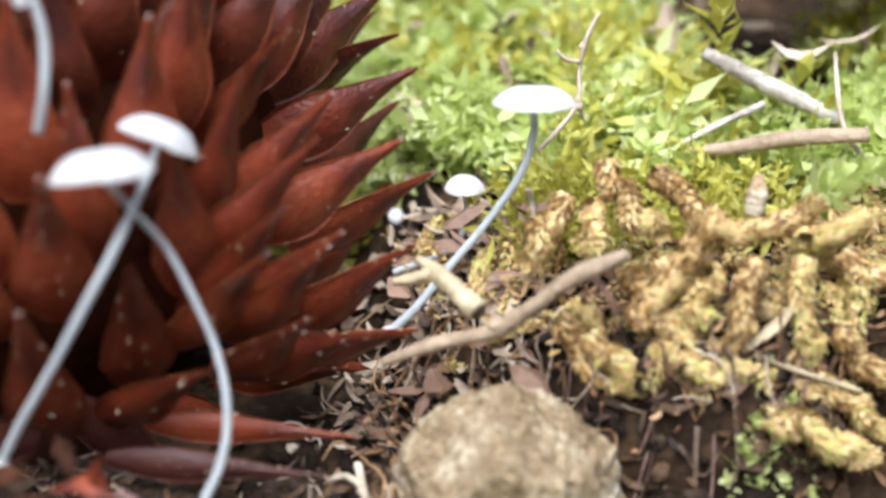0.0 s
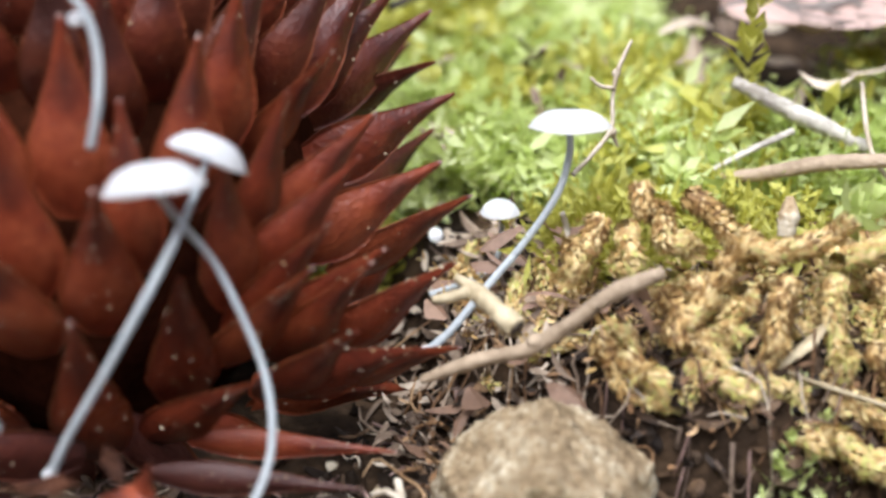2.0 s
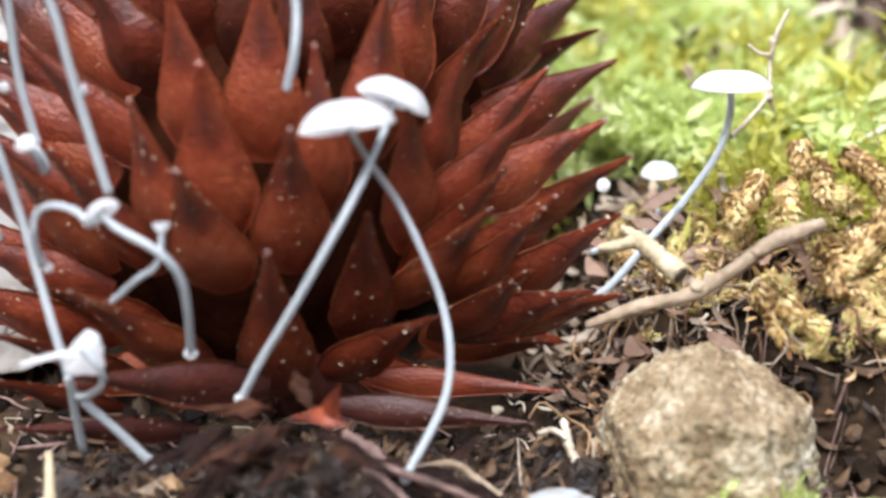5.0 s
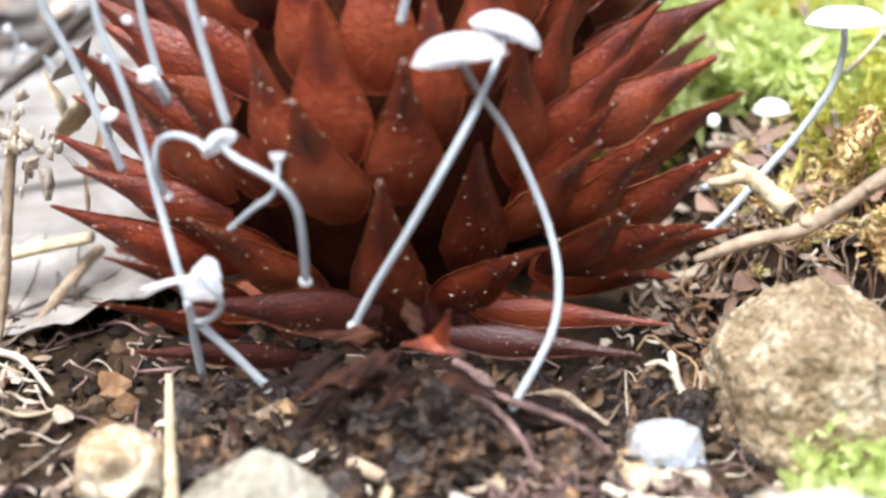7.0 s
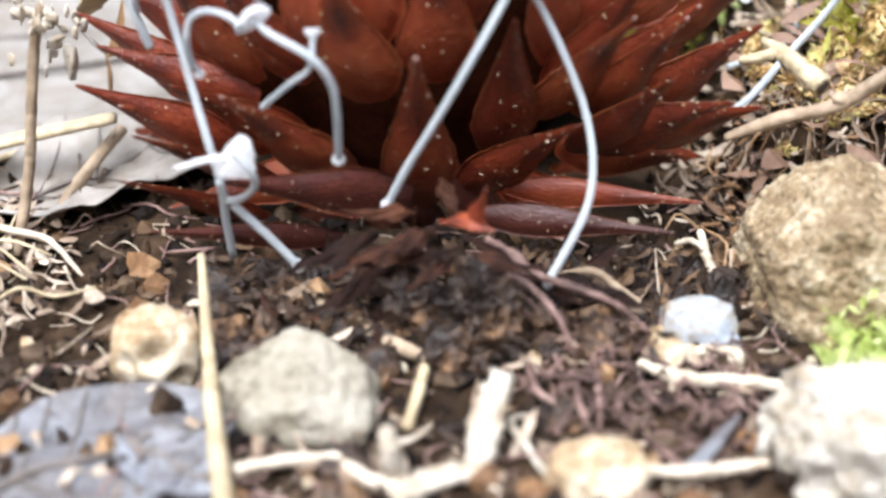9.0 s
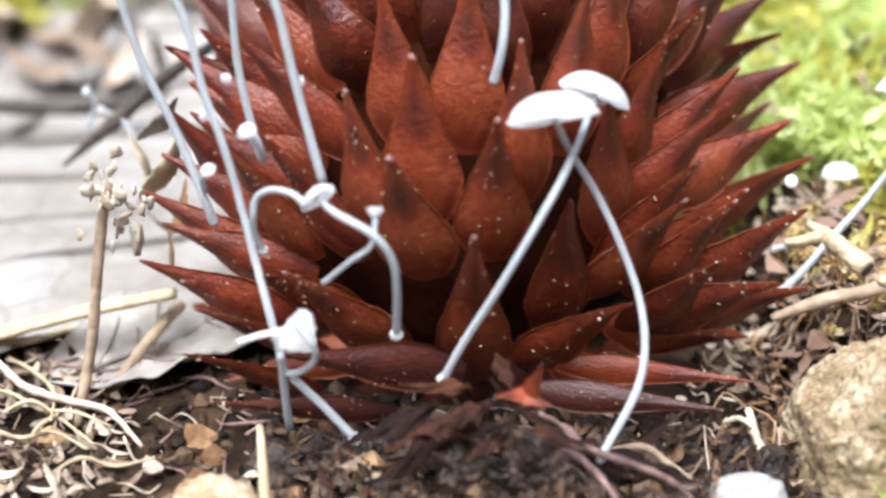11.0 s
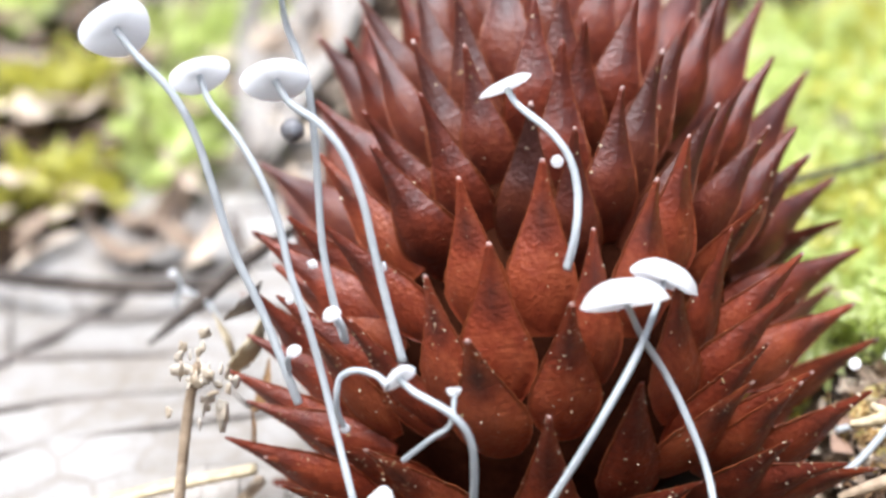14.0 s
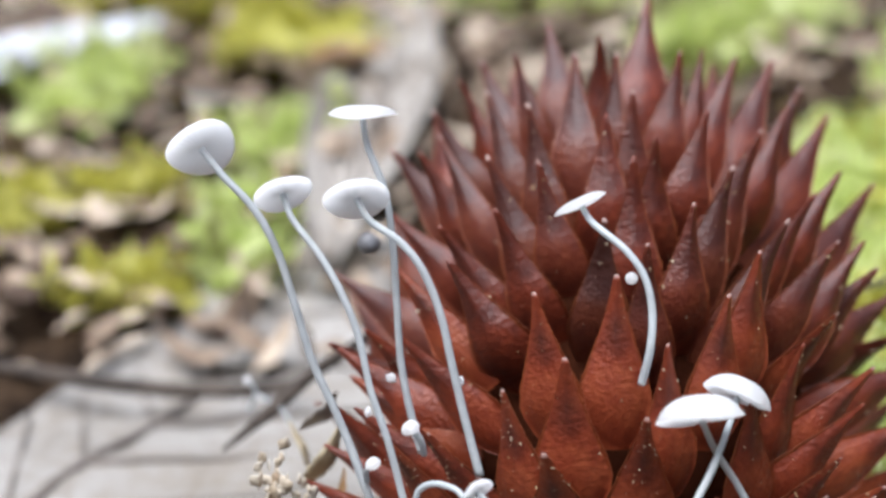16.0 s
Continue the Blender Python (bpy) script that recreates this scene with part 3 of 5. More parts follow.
def withered_scale(at, to, half, seed, up=(0.0, -0.5, 0.85)):
    """A dead, curled bract at the stalk's end of the cone."""
    me = SCALE_MESHES[1 if seed < 3 else 2][seed % 6].copy()
    if seed >= 3:
        me.materials.clear()
        me.materials.append(M_BRACT)
        # shrunk and torn: narrow at the foot, crumpled along the blade
        for v in me.vertices:
            v.co.x *= min(1.0, 0.35 + 1.8 * v.co.y) * (1 + 0.25 * math.sin(17 * v.co.y + seed))
            v.co.z = 0.6 * v.co.z + 0.05 * math.sin(9 * v.co.y + 2 * seed) + 0.03 * math.sin(31 * v.co.x + 13 * v.co.y)
    ob = new("withered_scale", me)
    y = Vector(to) - Vector(at)
    length = y.length
    y.normalize()
    z = Vector(up) - y * Vector(up).dot(y)
    z.normalize()
    m = Matrix((y.cross(z), y, z)).transposed().to_4x4()
    ob.matrix_basis = Matrix.Translation(Vector(at) * CM) @ m @ Matrix.Diagonal((4 * half * CM, length * CM, 4 * half * CM, 1))
    return tagged(ob, "curled withered dark rusty scale under the cone", "cone scale", "withered scales under the cone")


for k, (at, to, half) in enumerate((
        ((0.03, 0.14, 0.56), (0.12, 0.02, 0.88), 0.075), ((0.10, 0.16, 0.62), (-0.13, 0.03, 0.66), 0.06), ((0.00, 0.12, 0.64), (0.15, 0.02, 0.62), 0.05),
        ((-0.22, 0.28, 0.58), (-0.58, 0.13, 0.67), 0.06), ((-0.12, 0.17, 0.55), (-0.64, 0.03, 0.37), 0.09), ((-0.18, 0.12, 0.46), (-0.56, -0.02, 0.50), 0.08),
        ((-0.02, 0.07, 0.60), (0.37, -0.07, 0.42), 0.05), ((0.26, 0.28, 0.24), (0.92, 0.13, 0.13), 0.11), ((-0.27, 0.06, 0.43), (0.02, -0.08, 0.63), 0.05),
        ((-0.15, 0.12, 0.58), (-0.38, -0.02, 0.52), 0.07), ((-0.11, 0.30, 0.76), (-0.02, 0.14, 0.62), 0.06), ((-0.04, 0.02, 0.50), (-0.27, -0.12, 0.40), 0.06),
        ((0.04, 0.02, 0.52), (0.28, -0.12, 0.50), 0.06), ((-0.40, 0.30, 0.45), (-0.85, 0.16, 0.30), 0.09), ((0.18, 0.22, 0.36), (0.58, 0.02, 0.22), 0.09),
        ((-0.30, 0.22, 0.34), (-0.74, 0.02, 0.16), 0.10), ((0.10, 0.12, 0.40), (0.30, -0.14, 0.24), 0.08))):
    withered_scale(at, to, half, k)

# ---- fungi ----
def cap_mesh(centre, axis, radius, height, seed, under=False):
    """A shallow domed cap with a thin, faintly waved rim; under: the gilled lower face."""
    e1, e2, a = basis(axis)
    rng = np.random.default_rng(seed)
    ph = rng.uniform(0, 6.28, 3)
    verts, faces = [], []
    seg, rings = 48, 9
    for i in range(rings):
        r = max(i, 0.001) / (rings - 1)
        for j in range(seg):
            t = 2 * math.pi * j / seg
            wob = 1 + 0.035 * math.sin(2 * t + ph[0]) + 0.025 * math.sin(3 * t + ph[1])
            if under:
                h = 0.16 * height * (1 - r) - 0.02 * height + (0.3 * height if j % 2 else -0.16 * height) * min(1, 3 * (1 - r)) * min(1, r * 4)
                rr = r * radius * 0.965 * wob
            else:
                h = height * (1 - r ** 2.6) ** 0.8 - 0.06 * height * math.exp(-(r * 5) ** 2) + 0.02 * height * math.sin(18 * t) * r * r
                rr = r * radius * wob
            h += 0.06 * radius * math.sin(2 * t + ph[2]) * r * r
            verts.append(np.asarray(centre) + e1 * rr * math.cos(t) + e2 * rr * math.sin(t) + a * h)
    for i in range(rings - 1):
        for j in range(seg):
            p, q = i * seg + j, i * seg + (j + 1) % seg
            f = (p, q, q + seg, p + seg)
            faces.append(f[::-1] if under else f)
    return verts, faces


def mushroom(path, stem_r, cap_r, cap_h, axis, label, seed, foot=True):
    ob = thing("mushroom", path[-1], label, "mushroom", "small white mushrooms on the cone")
    stem = part("stem", tube(path, [stem_r * 0.85, stem_r, stem_r, stem_r * 1.05, stem_r * 1.15], n=60, sides=14, wobble=0.006, seed=seed), M_STEM, ob, "thin translucent grey-white stem")
    cap = part("cap", cap_mesh(path[0], axis, cap_r, cap_h, seed), M_WHITE, ob, "white matt cap")
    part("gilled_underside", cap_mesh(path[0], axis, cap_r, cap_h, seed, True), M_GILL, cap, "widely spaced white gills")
    if foot:
        part("foot", stone(path[-1], (stem_r * 2.0, stem_r * 2.0, stem_r * 1.7), seed, 0, 0.15, 0.1, 2), M_WHITE, ob, "downy white foot disc")
    return ob


mushroom([(0.15, 0.52, 1.88), (0.245, 0.68, 1.64), (0.37, 0.75, 1.42), (0.48, 0.66, 1.22), (0.58, 0.55, 0.98), (0.615, 0.40, 0.78), (0.575, 0.27, 0.58), (0.40, 0.10, 0.30)],
         0.018, 0.215, 0.125, (-0.12, 0.44, 0.89), "white mushroom with a wide flat cap and a bowed stem", 1, True)
mushroom([(0.36, 0.87, 1.86), (0.30, 0.71, 1.75), (0.19, 0.45, 1.61), (0.045, 0.32, 1.38), (-0.105, 0.30, 1.10), (-0.26, 0.34, 0.80), (-0.36, 0.36, 0.58)],
         0.018, 0.18, 0.105, (0.38, 0.44, 0.81), "white mushroom leaning across its twin at the foot of the cone", 2, True)
mushroom([(2.14, 1.70, 1.59), (2.15, 1.70, 1.45), (2.09, 1.65, 1.25), (1.93, 1.60, 1.01), (1.73, 1.50, 0.81), (1.55, 1.40, 0.63), (1.41, 1.30, 0.56)],
         0.020, 0.212, 0.106, (0.01, 0.36, 0.93), "white flat-capped mushroom on a slanting grey stem beside the cone", 3, True)
mushroom([(1.87, 2.00, 0.97), (1.88, 2.00, 0.85), (1.85, 1.95, 0.72), (1.74, 1.90, 0.64), (1.48, 1.80, 0.60)],
         0.015, 0.105, 0.079, (-0.00, 0.18, 0.98), "small domed white mushroom on a thread-like bent stem", 4, False)
mushroom([(-2.45, 1.35, 3.04), (-2.33, 1.29, 2.91), (-2.16, 1.24, 2.74), (-2.04, 1.18, 2.54), (-1.95, 1.12, 2.28), (-1.85, 1.06, 1.95), (-1.71, 1.01, 1.64), (-1.57, 0.93, 1.29), (-1.52, 0.92, 1.14)],
         0.021, 0.194, 0.058, (-0.38, 0.77, 0.51), "tall white mushroom with a wavy cap showing its gills", 5, False)
mushroom([(-1.98, 1.10, 2.86), (-1.92, 1.03, 2.74), (-1.78, 0.96, 2.58), (-1.66, 0.89, 2.39), (-1.57, 0.83, 2.17), (-1.51, 0.76, 1.92), (-1.42, 0.69, 1.67), (-1.35, 0.65, 1.40), (-1.27, 0.54, 1.11), (-1.20, 0.43, 0.88), (-1.155, 0.40, 0.68), (-1.15, 0.45, 0.46), (-1.14, 0.52, 0.19)],
         0.019, 0.155, 0.050, (-0.31, 0.70, 0.65), "tall white mushroom with a tilted rounded cap", 6, False)
mushroom([(-1.58, 1.30, 3.23), (-1.55, 1.25, 3.08), (-1.46, 1.20, 2.85), (-1.42, 1.15, 2.59), (-1.40, 1.10, 2.26), (-1.38, 1.05, 1.96), (-1.33, 1.00, 1.70), (-1.27, 0.95, 1.49)],
         0.019, 0.177, 0.057, (0.00, 0.17, 0.99), "tall white mushroom with a level, flat cap", 7, False)
mushroom([(-1.59, 1.05, 2.85), (-1.52, 1.00, 2.75), (-1.36, 0.95, 2.65), (-1.24, 0.90, 2.51), (-1.15, 0.85, 2.29), (-1.09, 0.80, 2.03), (-1.02, 0.75, 1.74), (-0.95, 0.70, 1.48)],
         0.020, 0.168, 0.054, (-0.16, 0.79, 0.59), "white mushroom with gills showing under a round cap", 8, False)
mushroom([(-0.44, 1.31, 2.75), (-0.38, 1.19, 2.69), (-0.22, 1.06, 2.59), (-0.12, 0.98, 2.47), (-0.08, 0.91, 2.31), (-0.09, 0.83, 2.13), (-0.13, 0.83, 1.94)],
         0.019, 0.152, 0.045, (-0.43, 0.28, 0.86), "small white mushroom with a tilted disc cap high on the cone", 9, False)
mushroom([(-0.95, 0.41, 1.52), (-0.87, 0.36, 1.47), (-0.69, 0.27, 1.40), (-0.60, 0.27, 1.27), (-0.58, 0.31, 1.08), (-0.59, 0.44, 0.78)],
         0.018, 0.095, 0.033, (-0.59, 0.63, 0.52), "small white mushroom with a tilted cap low on the cone", 10, True)
mushroom([(-0.68, 0.36, 1.49), (-0.68, 0.33, 1.43), (-0.70, 0.29, 1.33), (-0.80, 0.33, 1.23), (-0.94, 0.46, 1.05)],
         0.013, 0.037, 0.040, (0.01, -0.60, -0.80), "tiny white mushroom with a pointed cap between scales", 11, False)
withered = thing("withered_mushroom", (-1.06, 0.21, 0.96), "withered white mushroom with a crumpled cap and a looped stem", "mushroom", "small white mushrooms on the cone")
part("cap", hewn((-1.06, 0.25, 0.87), (0.155, 0.11, 0.155), ((-0.8, -0.15, 0.6, 0.26), (0.97, -0.2, 0.15, 0.4), (0, -1, 0.15, 0.4), (-0.15, -0.1, -1, 0.42), (0.3, -0.9, -0.3, 0.45)), 21, 0.05, 4), M_WHITE, withered, "crumpled white cap")
part("stem", tube([(-1.06, 0.21, 0.96), (-0.98, 0.18, 0.87), (-0.97, 0.23, 0.76), (-1.05, 0.32, 0.64), (-1.13, 0.38, 0.60), (-1.15, 0.34, 0.72)], [0.0160, 0.0200], 30, 10, 0.02, 3), M_STEM, withered, "looped pale stem")
part("stem_end", tube([(-1.06, 0.22, 0.93), (-1.22, 0.27, 0.87), (-1.35, 0.34, 0.79)], [0.0160, 0.0160], 12, 10, 0.02, 4), M_WHITE, withered, "broken white stem end")
for name, path, w in (("hooked_stem", [(-1.00, 0.37, 1.49), (-1.06, 0.42, 1.53), (-1.17, 0.48, 1.53), (-1.25, 0.52, 1.47), (-1.27, 0.51, 1.38), (-1.27, 0.55, 1.26), (-1.24, 0.59, 1.16)], 0.0160), ("bare_stem", [(-1.10, 0.38, 0.57), (-0.95, 0.37, 0.41), (-0.80, 0.35, 0.24)], 0.0213)):
    bare = thing("capless_mushroom", path[-1], "bare translucent mushroom stalk that has lost its cap", "mushroom", "bare mushroom stalks")
    part("stem", tube(path, [w, w, w * 1.05], 30, 10, 0.02, 5), M_STEM, bare)
    part("foot", stone(path[-1], (w * 1.7, w * 1.7, w * 1.6), 6, 0, 0.1, 0.1, 2), M_WHITE, bare, "downy foot")
for path, w in (([(-1.30, 0.68, 1.74), (-1.25, 0.69, 1.67), (-1.24, 0.75, 1.57)], 0.0187), ([(-1.50, 0.70, 1.53), (-1.55, 0.81, 1.44), (-1.56, 0.91, 1.34)], 0.0160)):
    bud = thing("mushroom_bud", path[-1], "tiny white mushroom bud among brown scales", "mushroom", "mushroom buds")
    part("stem", tube(path, [w, w], 10, 8), M_STEM, bud)
    part("cap", cap_mesh(path[0], (-0.3, -0.4, 0.85), w * 2.6, w * 2.2, 31), M_WHITE, bud)
solo("pale_bead", stone((-0.18, 1.07, 2.43), (0.033,) * 3, 3, 0, 0.02, 0.02, 3), M_WHITE, "round white bead of a budding fungus on a scale", "fungus bud")


# ---- stones ----
solo("rock", hewn((1.88, 0.40, 0.15), (0.58, 0.52, 0.60), ((-1, -0.2, 0.1, 0.74), (-0.66, -0.1, 0.72, 0.73), (0.42, -0.1, 0.9, 0.72), (-0.1, -0.95, 0.3, 0.72), (0.8, -0.5, 0.4, 0.76), (-0.6, -0.75, 0.1, 0.78)), 3, 0.05, 6), M_ROCK, "rough sandy ochre rock beside the cone", "rock")
solo("flat_stone", hewn((-0.75, -0.44, 0.03), (0.42, 0.40, 0.30), ((-0.3, -0.35, 0.88, 0.66), (0.45, -0.45, 0.75, 0.7), (-0.1, -1, 0.15, 0.72), (0.95, -0.1, 0.25, 0.82), (-0.75, -0.6, 0.2, 0.78), (-0.6, 0.7, 0.4, 0.74), (0.55, 0.75, 0.4, 0.72)), 4, 0.02), M_FLAT, "pale grey angular stone lying on soil", "stone")
solo("ochre_stone", stone((-1.44, -0.15, 0.08), (0.228, 0.220, 0.228), 5, 0.1, 0.2, 0.2, 4, (((0.05, -0.85, 0.45), 0.38, 0.7), ((0.5, -0.8, -0.1), 0.3, 0.3), ((-0.5, -0.7, 0.3), 0.25, 0.25))), M_OCHRE, "pitted pale ochre stone with a small hole", "stone")
quartz = thing("quartz_pebble", (1.10, 0.0, 0.0), "milky bluish quartz pebble with an ochre crust in the soil", "stone")
part("crystal", hewn((1.12, 0.03, 0.02), (0.25, 0.20, 0.22), ((-1, 0, 0.1, 0.72), (1, 0.1, 0.1, 0.74), (0, -0.25, 1, 0.7), (0.05, -1, 0.25, 0.74), (0.5, -0.5, 0.7, 0.8), (-0.6, -0.5, 0.5, 0.78)), 9, 0.04), M_QUARTZ, quartz)
part("crust", hewn((1.08, -0.06, -0.02), (0.29, 0.20, 0.16), ((-1, 0, 0.2, 0.76), (1, 0.1, 0.1, 0.76), (0.1, -0.3, 1, 0.72), (0.05, -1, 0.2, 0.76), (-0.5, -0.6, 0.5, 0.78)), 10, 0.07), M_OCHRE, quartz, "stained ochre crust")
solo("pale_rock", hewn((1.66, -0.87, 0.06), (0.42, 0.38, 0.40), ((-0.8, -0.2, 0.55, 0.78), (0, -0.3, 0.95, 0.76), (-0.3, -0.9, 0.2, 0.8), (-1, -0.3, 0.1, 0.8), (0.5, -0.6, 0.6, 0.8)), 12, 0.09, 6), M_WHITEROCK, "bright pale rock at the soil edge", "rock")
solo("ochre_pebble", stone((0.56, -1.00, 0.05), (0.231, 0.200, 0.142), 14, 0, 0.2, 0.25), M_OCHRE, "small crusted ochre pebble", "stone")
solo("earth_clod", stone((0.10, -0.04, 0.20), (0.24, 0.20, 0.30), 15, 0, 0.55, 0.4, 6), M_CLOD, "dark rusty clod of earth under the cone", "clod")
solo("earth_clod", stone((0.31, 0.10, 0.11), (0.149, 0.160, 0.173), 18, 0, 0.55, 0.3, 5), M_CLOD, "dark rusty clod of earth under the cone", "clod")
solo("earth_clod", stone((-0.11, -0.12, 0.04), (0.160, 0.160, 0.175), 19, 0, 0.55, 0.3, 5), M_CLOD, "dark rusty clod of earth under the cone", "clod")
solo("grey_clod", stone((0.33, -0.12, -0.03), (0.094, 0.120, 0.107), 25, 0, 0.3, 0.3, 4), M_OCHRE, "small greyish brown crumb of earth", "clod")
solo("brown_clod", stone((-0.39, -0.20, 0.01), (0.119, 0.140, 0.133), 26, 0, 0.3, 0.3, 4), M_CLOD, "small brown crumb of earth beside the stone", "clod")
solo("brown_clod", stone((0.45, -0.55, -0.01), (0.141, 0.140, 0.095), 27, 0, 0.3, 0.3, 4), M_CLOD, "small brown crumb of earth among rootlets", "clod")
solo("brown_clod", stone((-0.53, -0.90, 0.00), (0.148, 0.140, 0.104), 28, 0, 0.3, 0.3, 4), M_CLOD, "small brown crumb of earth by bleached roots", "clod")
solo("earth_clod", stone((-0.24, 0.10, 0.16), (0.18, 0.160, 0.24), 16, 0, 0.55, 0.3, 5), M_CLOD, "dark rusty clod of earth under the cone", "clod")

# ---- twigs, straws, roots ----
solo("straw", tube([(-1.26, 0.30, 0.34), (-1.20, -0.10, 0.25), (-1.12, -0.60, 0.17), (-1.03, -1.10, 0.14), (-0.95, -1.50, 0.13)], [0.02, 0.03, 0.045, 0.05], 30, 9, 0.05, 0, 0.5), M_STRAW, "pale flat straw leaning out of the soil", "straw")
main_twig = thing("twig", (1.35, 1.00, 0.59), "slender bent brown twig lying on the moss bank", "twig")
part("shaft", tube([(1.35, 1.00, 0.59), (1.60, 0.92, 0.74), (1.83, 0.85, 0.84), (2.01, 0.82, 0.98), (2.22, 0.85, 1.13), (2.48, 0.95, 1.18)], [.022, .038, .036, .04, .036, .046, .03], 60, 12, 0.03, 2), M_TWIG, main_twig)
part("bud_scar", stone((1.87, 0.84, 0.89), (.05, .045, .04), 8, 0, 0.25, 0.2, 3), M_TWIG, main_twig, "swollen bud scar")
part("bud_scar", stone((2.13, 0.82, 1.09), (.03, .04, .03), 9, 0, 0.25, 0.2, 3), M_TWIG, main_twig, "swollen bud scar")
stub = thing("hollow_stub", (1.70, 1.05, 0.93), "short hollow stub of pale ringed twig with a ragged end", "twig")
part("shaft", tube([(1.53, 1.22, 1.03), (1.60, 1.15, 1.01), (1.66, 1.06, 0.985), (1.72, 0.98, 0.955), (1.77, 0.92, 0.935)], [.022, .03, .042, .052, .046, .056, .058], 34, 16, 0.1, 5), M_STRAW, stub)
part("rim", tube([(1.775, 0.915, 0.932), (1.785, 0.90, 0.927)], [.061, .053], 5, 16, 0.1, 7), M_STRAW, stub, "pale split rim")
# a solid dark plug; the shade inside the hole is its colour
part("hollow", tube([(1.782, 0.904, 0.928), (1.787, 0.897, 0.926), (1.789, 0.894, 0.925)], [.04, .038, .022], 8, 12, 0.12, 6), M_DARKTWIG, stub, "dark plug coloured as the shaded hole")
part("broken_fork", tube([(1.60, 1.14, 1.0), (1.50, 1.12, 0.98), (1.41, 1.14, 0.955)], [.035, .03, .022], 14, 9, 0.08, 8), M_STRAW, stub)
solo("stick", tube([(3.25, 2.60, 1.46), (3.53, 2.50, 1.34), (3.99, 2.35, 1.15)], [0.045, 0.062, 0.066, 0.05], 30, 9, 0.07, 8, 0.8), M_STICK, "grey weathered stick across the moss", "stick")
solo("stick", tube([(3.09, 2.20, 1.05), (3.34, 2.10, 1.13), (3.61, 2.00, 1.23), (3.97, 1.90, 1.29)], [0.03, 0.04, 0.045, 0.04], 30, 9, 0.05, 9, 1), M_TWIG, "brown stick half sunk in moss", "stick")
solo("stick", tube([(3.10, 2.30, 1.06), (3.29, 2.30, 1.17), (3.53, 2.30, 1.29)], [0.016, 0.02, 0.02], 30, 9, 0.05, 10, 1), M_STICK, "thin pale stick half sunk in moss", "stick")
solo("flat_straw", tube([(-3.3, 1.46, 0.10), (-2.92, 1.5, 0.17), (-2.42, 1.52, 0.31), (-1.87, 1.56, 0.42)], [0.075, 0.075, 0.07, 0.06], 30, 9, 0.05, 11, 0.5), M_STRAW, "thick pale flattened grass stem on the soil", "grass stem")
solo("dead_weed", tube([(-2.09, 1.17, 1.25), (-2.15, 1.17, 1.03), (-2.19, 1.10, 0.73), (-2.23, 1.00, 0.38), (-2.30, 0.80, 0.02)], [0.025, 0.03, 0.03, 0.03], 30, 9, 0.05, 12, 1), M_TWIG, "dry upright stem with a withered head", "dry stem")
solo("dead_weed", tube([(-1.87, 1.70, 0.28), (-2.03, 1.40, 0.17), (-2.24, 1.10, -0.06), (-2.41, 0.80, -0.23)], [0.035, 0.035, 0.035, 0.03], 30, 9, 0.05, 13, 1), M_TWIG, "dry slanting stem beside the cone", "dry stem")
solo("black_twig", tube([(-5.30, 5.06, 0.40), (-4.42, 4.87, 0.35), (-3.58, 4.77, 0.30), (-2.79, 4.80, 0.30), (-2.44, 4.91, 0.40)], [0.05, 0.065, 0.065, 0.06, 0.035], 30, 9, 0.05, 14, 1), M_DARKTWIG, "thin black twig across the dead leaf", "twig")
solo("black_twig", tube([(-2.77, 2.9, 0.62), (-2.45, 3.0, 0.87), (-2.15, 3.1, 1.12), (-1.7, 3.2, 1.4)], [0.012, 0.05, 0.045, 0.03], 30, 9, 0.05, 15, 1), M_DARKTWIG, "short black splinter beside the cone", "twig")
solo("pale_root", tube([(-2.85, 1.29, 0.15), (-2.60, 0.98, 0.15), (-2.33, 0.84, 0.15), (-2.10, 0.73, 0.15), (-1.89, 0.48, 0.10)], [0.018, 0.022, 0.022, 0.018, 0.01], 30, 9, 0.16, 16, 1), M_PALE, "thin wriggling bleached root", "root")
solo("pale_root", tube([(0.80, -0.29, 0.12), (0.97, -0.38, 0.10), (1.28, -0.39, 0.08), (1.56, -0.41, 0.05)], [0.02, 0.035, 0.03, 0.03], 30, 9, 0.16, 17, 1), M_PALE, "bleached root along the soil", "root")
solo("pale_root", tube([(-1.00, -0.97, 0.05), (-0.79, -0.90, 0.05), (-0.57, -0.90, 0.05), (-0.42, -1.03, 0.05), (-0.26, -1.10, 0.05)], [0.03, 0.03, 0.035, 0.04], 30, 9, 0.16, 18, 1), M_PALE, "bleached root along the soil", "root")
solo("stub_root", tube([(1.22, 0.75, 0.18), (1.23, 0.60, 0.14), (1.27, 0.50, 0.04), (1.29, 0.40, -0.05)], [0.02, 0.025, 0.02, 0.015], 30, 9, 0.16, 19, 1), M_PALE, "forked white rootlet by the quartz", "root")
solo("purple_root", tube([(0.12, 0.45, 0.31), (0.28, 0.30, 0.29), (0.38, 0.20, 0.17), (0.49, 0.10, 0.07), (0.65, 0.05, -0.02)], [0.03, 0.035, 0.03, 0.025], 30, 9, 0.16, 20, 1), M_ROOT, "reddish purple root under the cone", "root")
solo("purple_root", tube([(0.46, 0.35, 0.17), (0.64, 0.35, 0.20), (0.78, 0.30, 0.12), (0.92, 0.25, 0.04)], [0.02, 0.022, 0.02, 0.015], 30, 9, 0.05, 21, 1), M_TWIG, "thin curved brown root under the cone", "root")
solo("dry_stub", tube([(-0.78, 0.36, 0.07), (-0.57, 0.16, 0.07), (-0.38, -0.03, 0.07), (-0.20, -0.17, 0.07)], [0.03, 0.04, 0.04, 0.035], 30, 9, 0.05, 22, 1), M_TWIG, "broken brown stub in the soil", "twig")
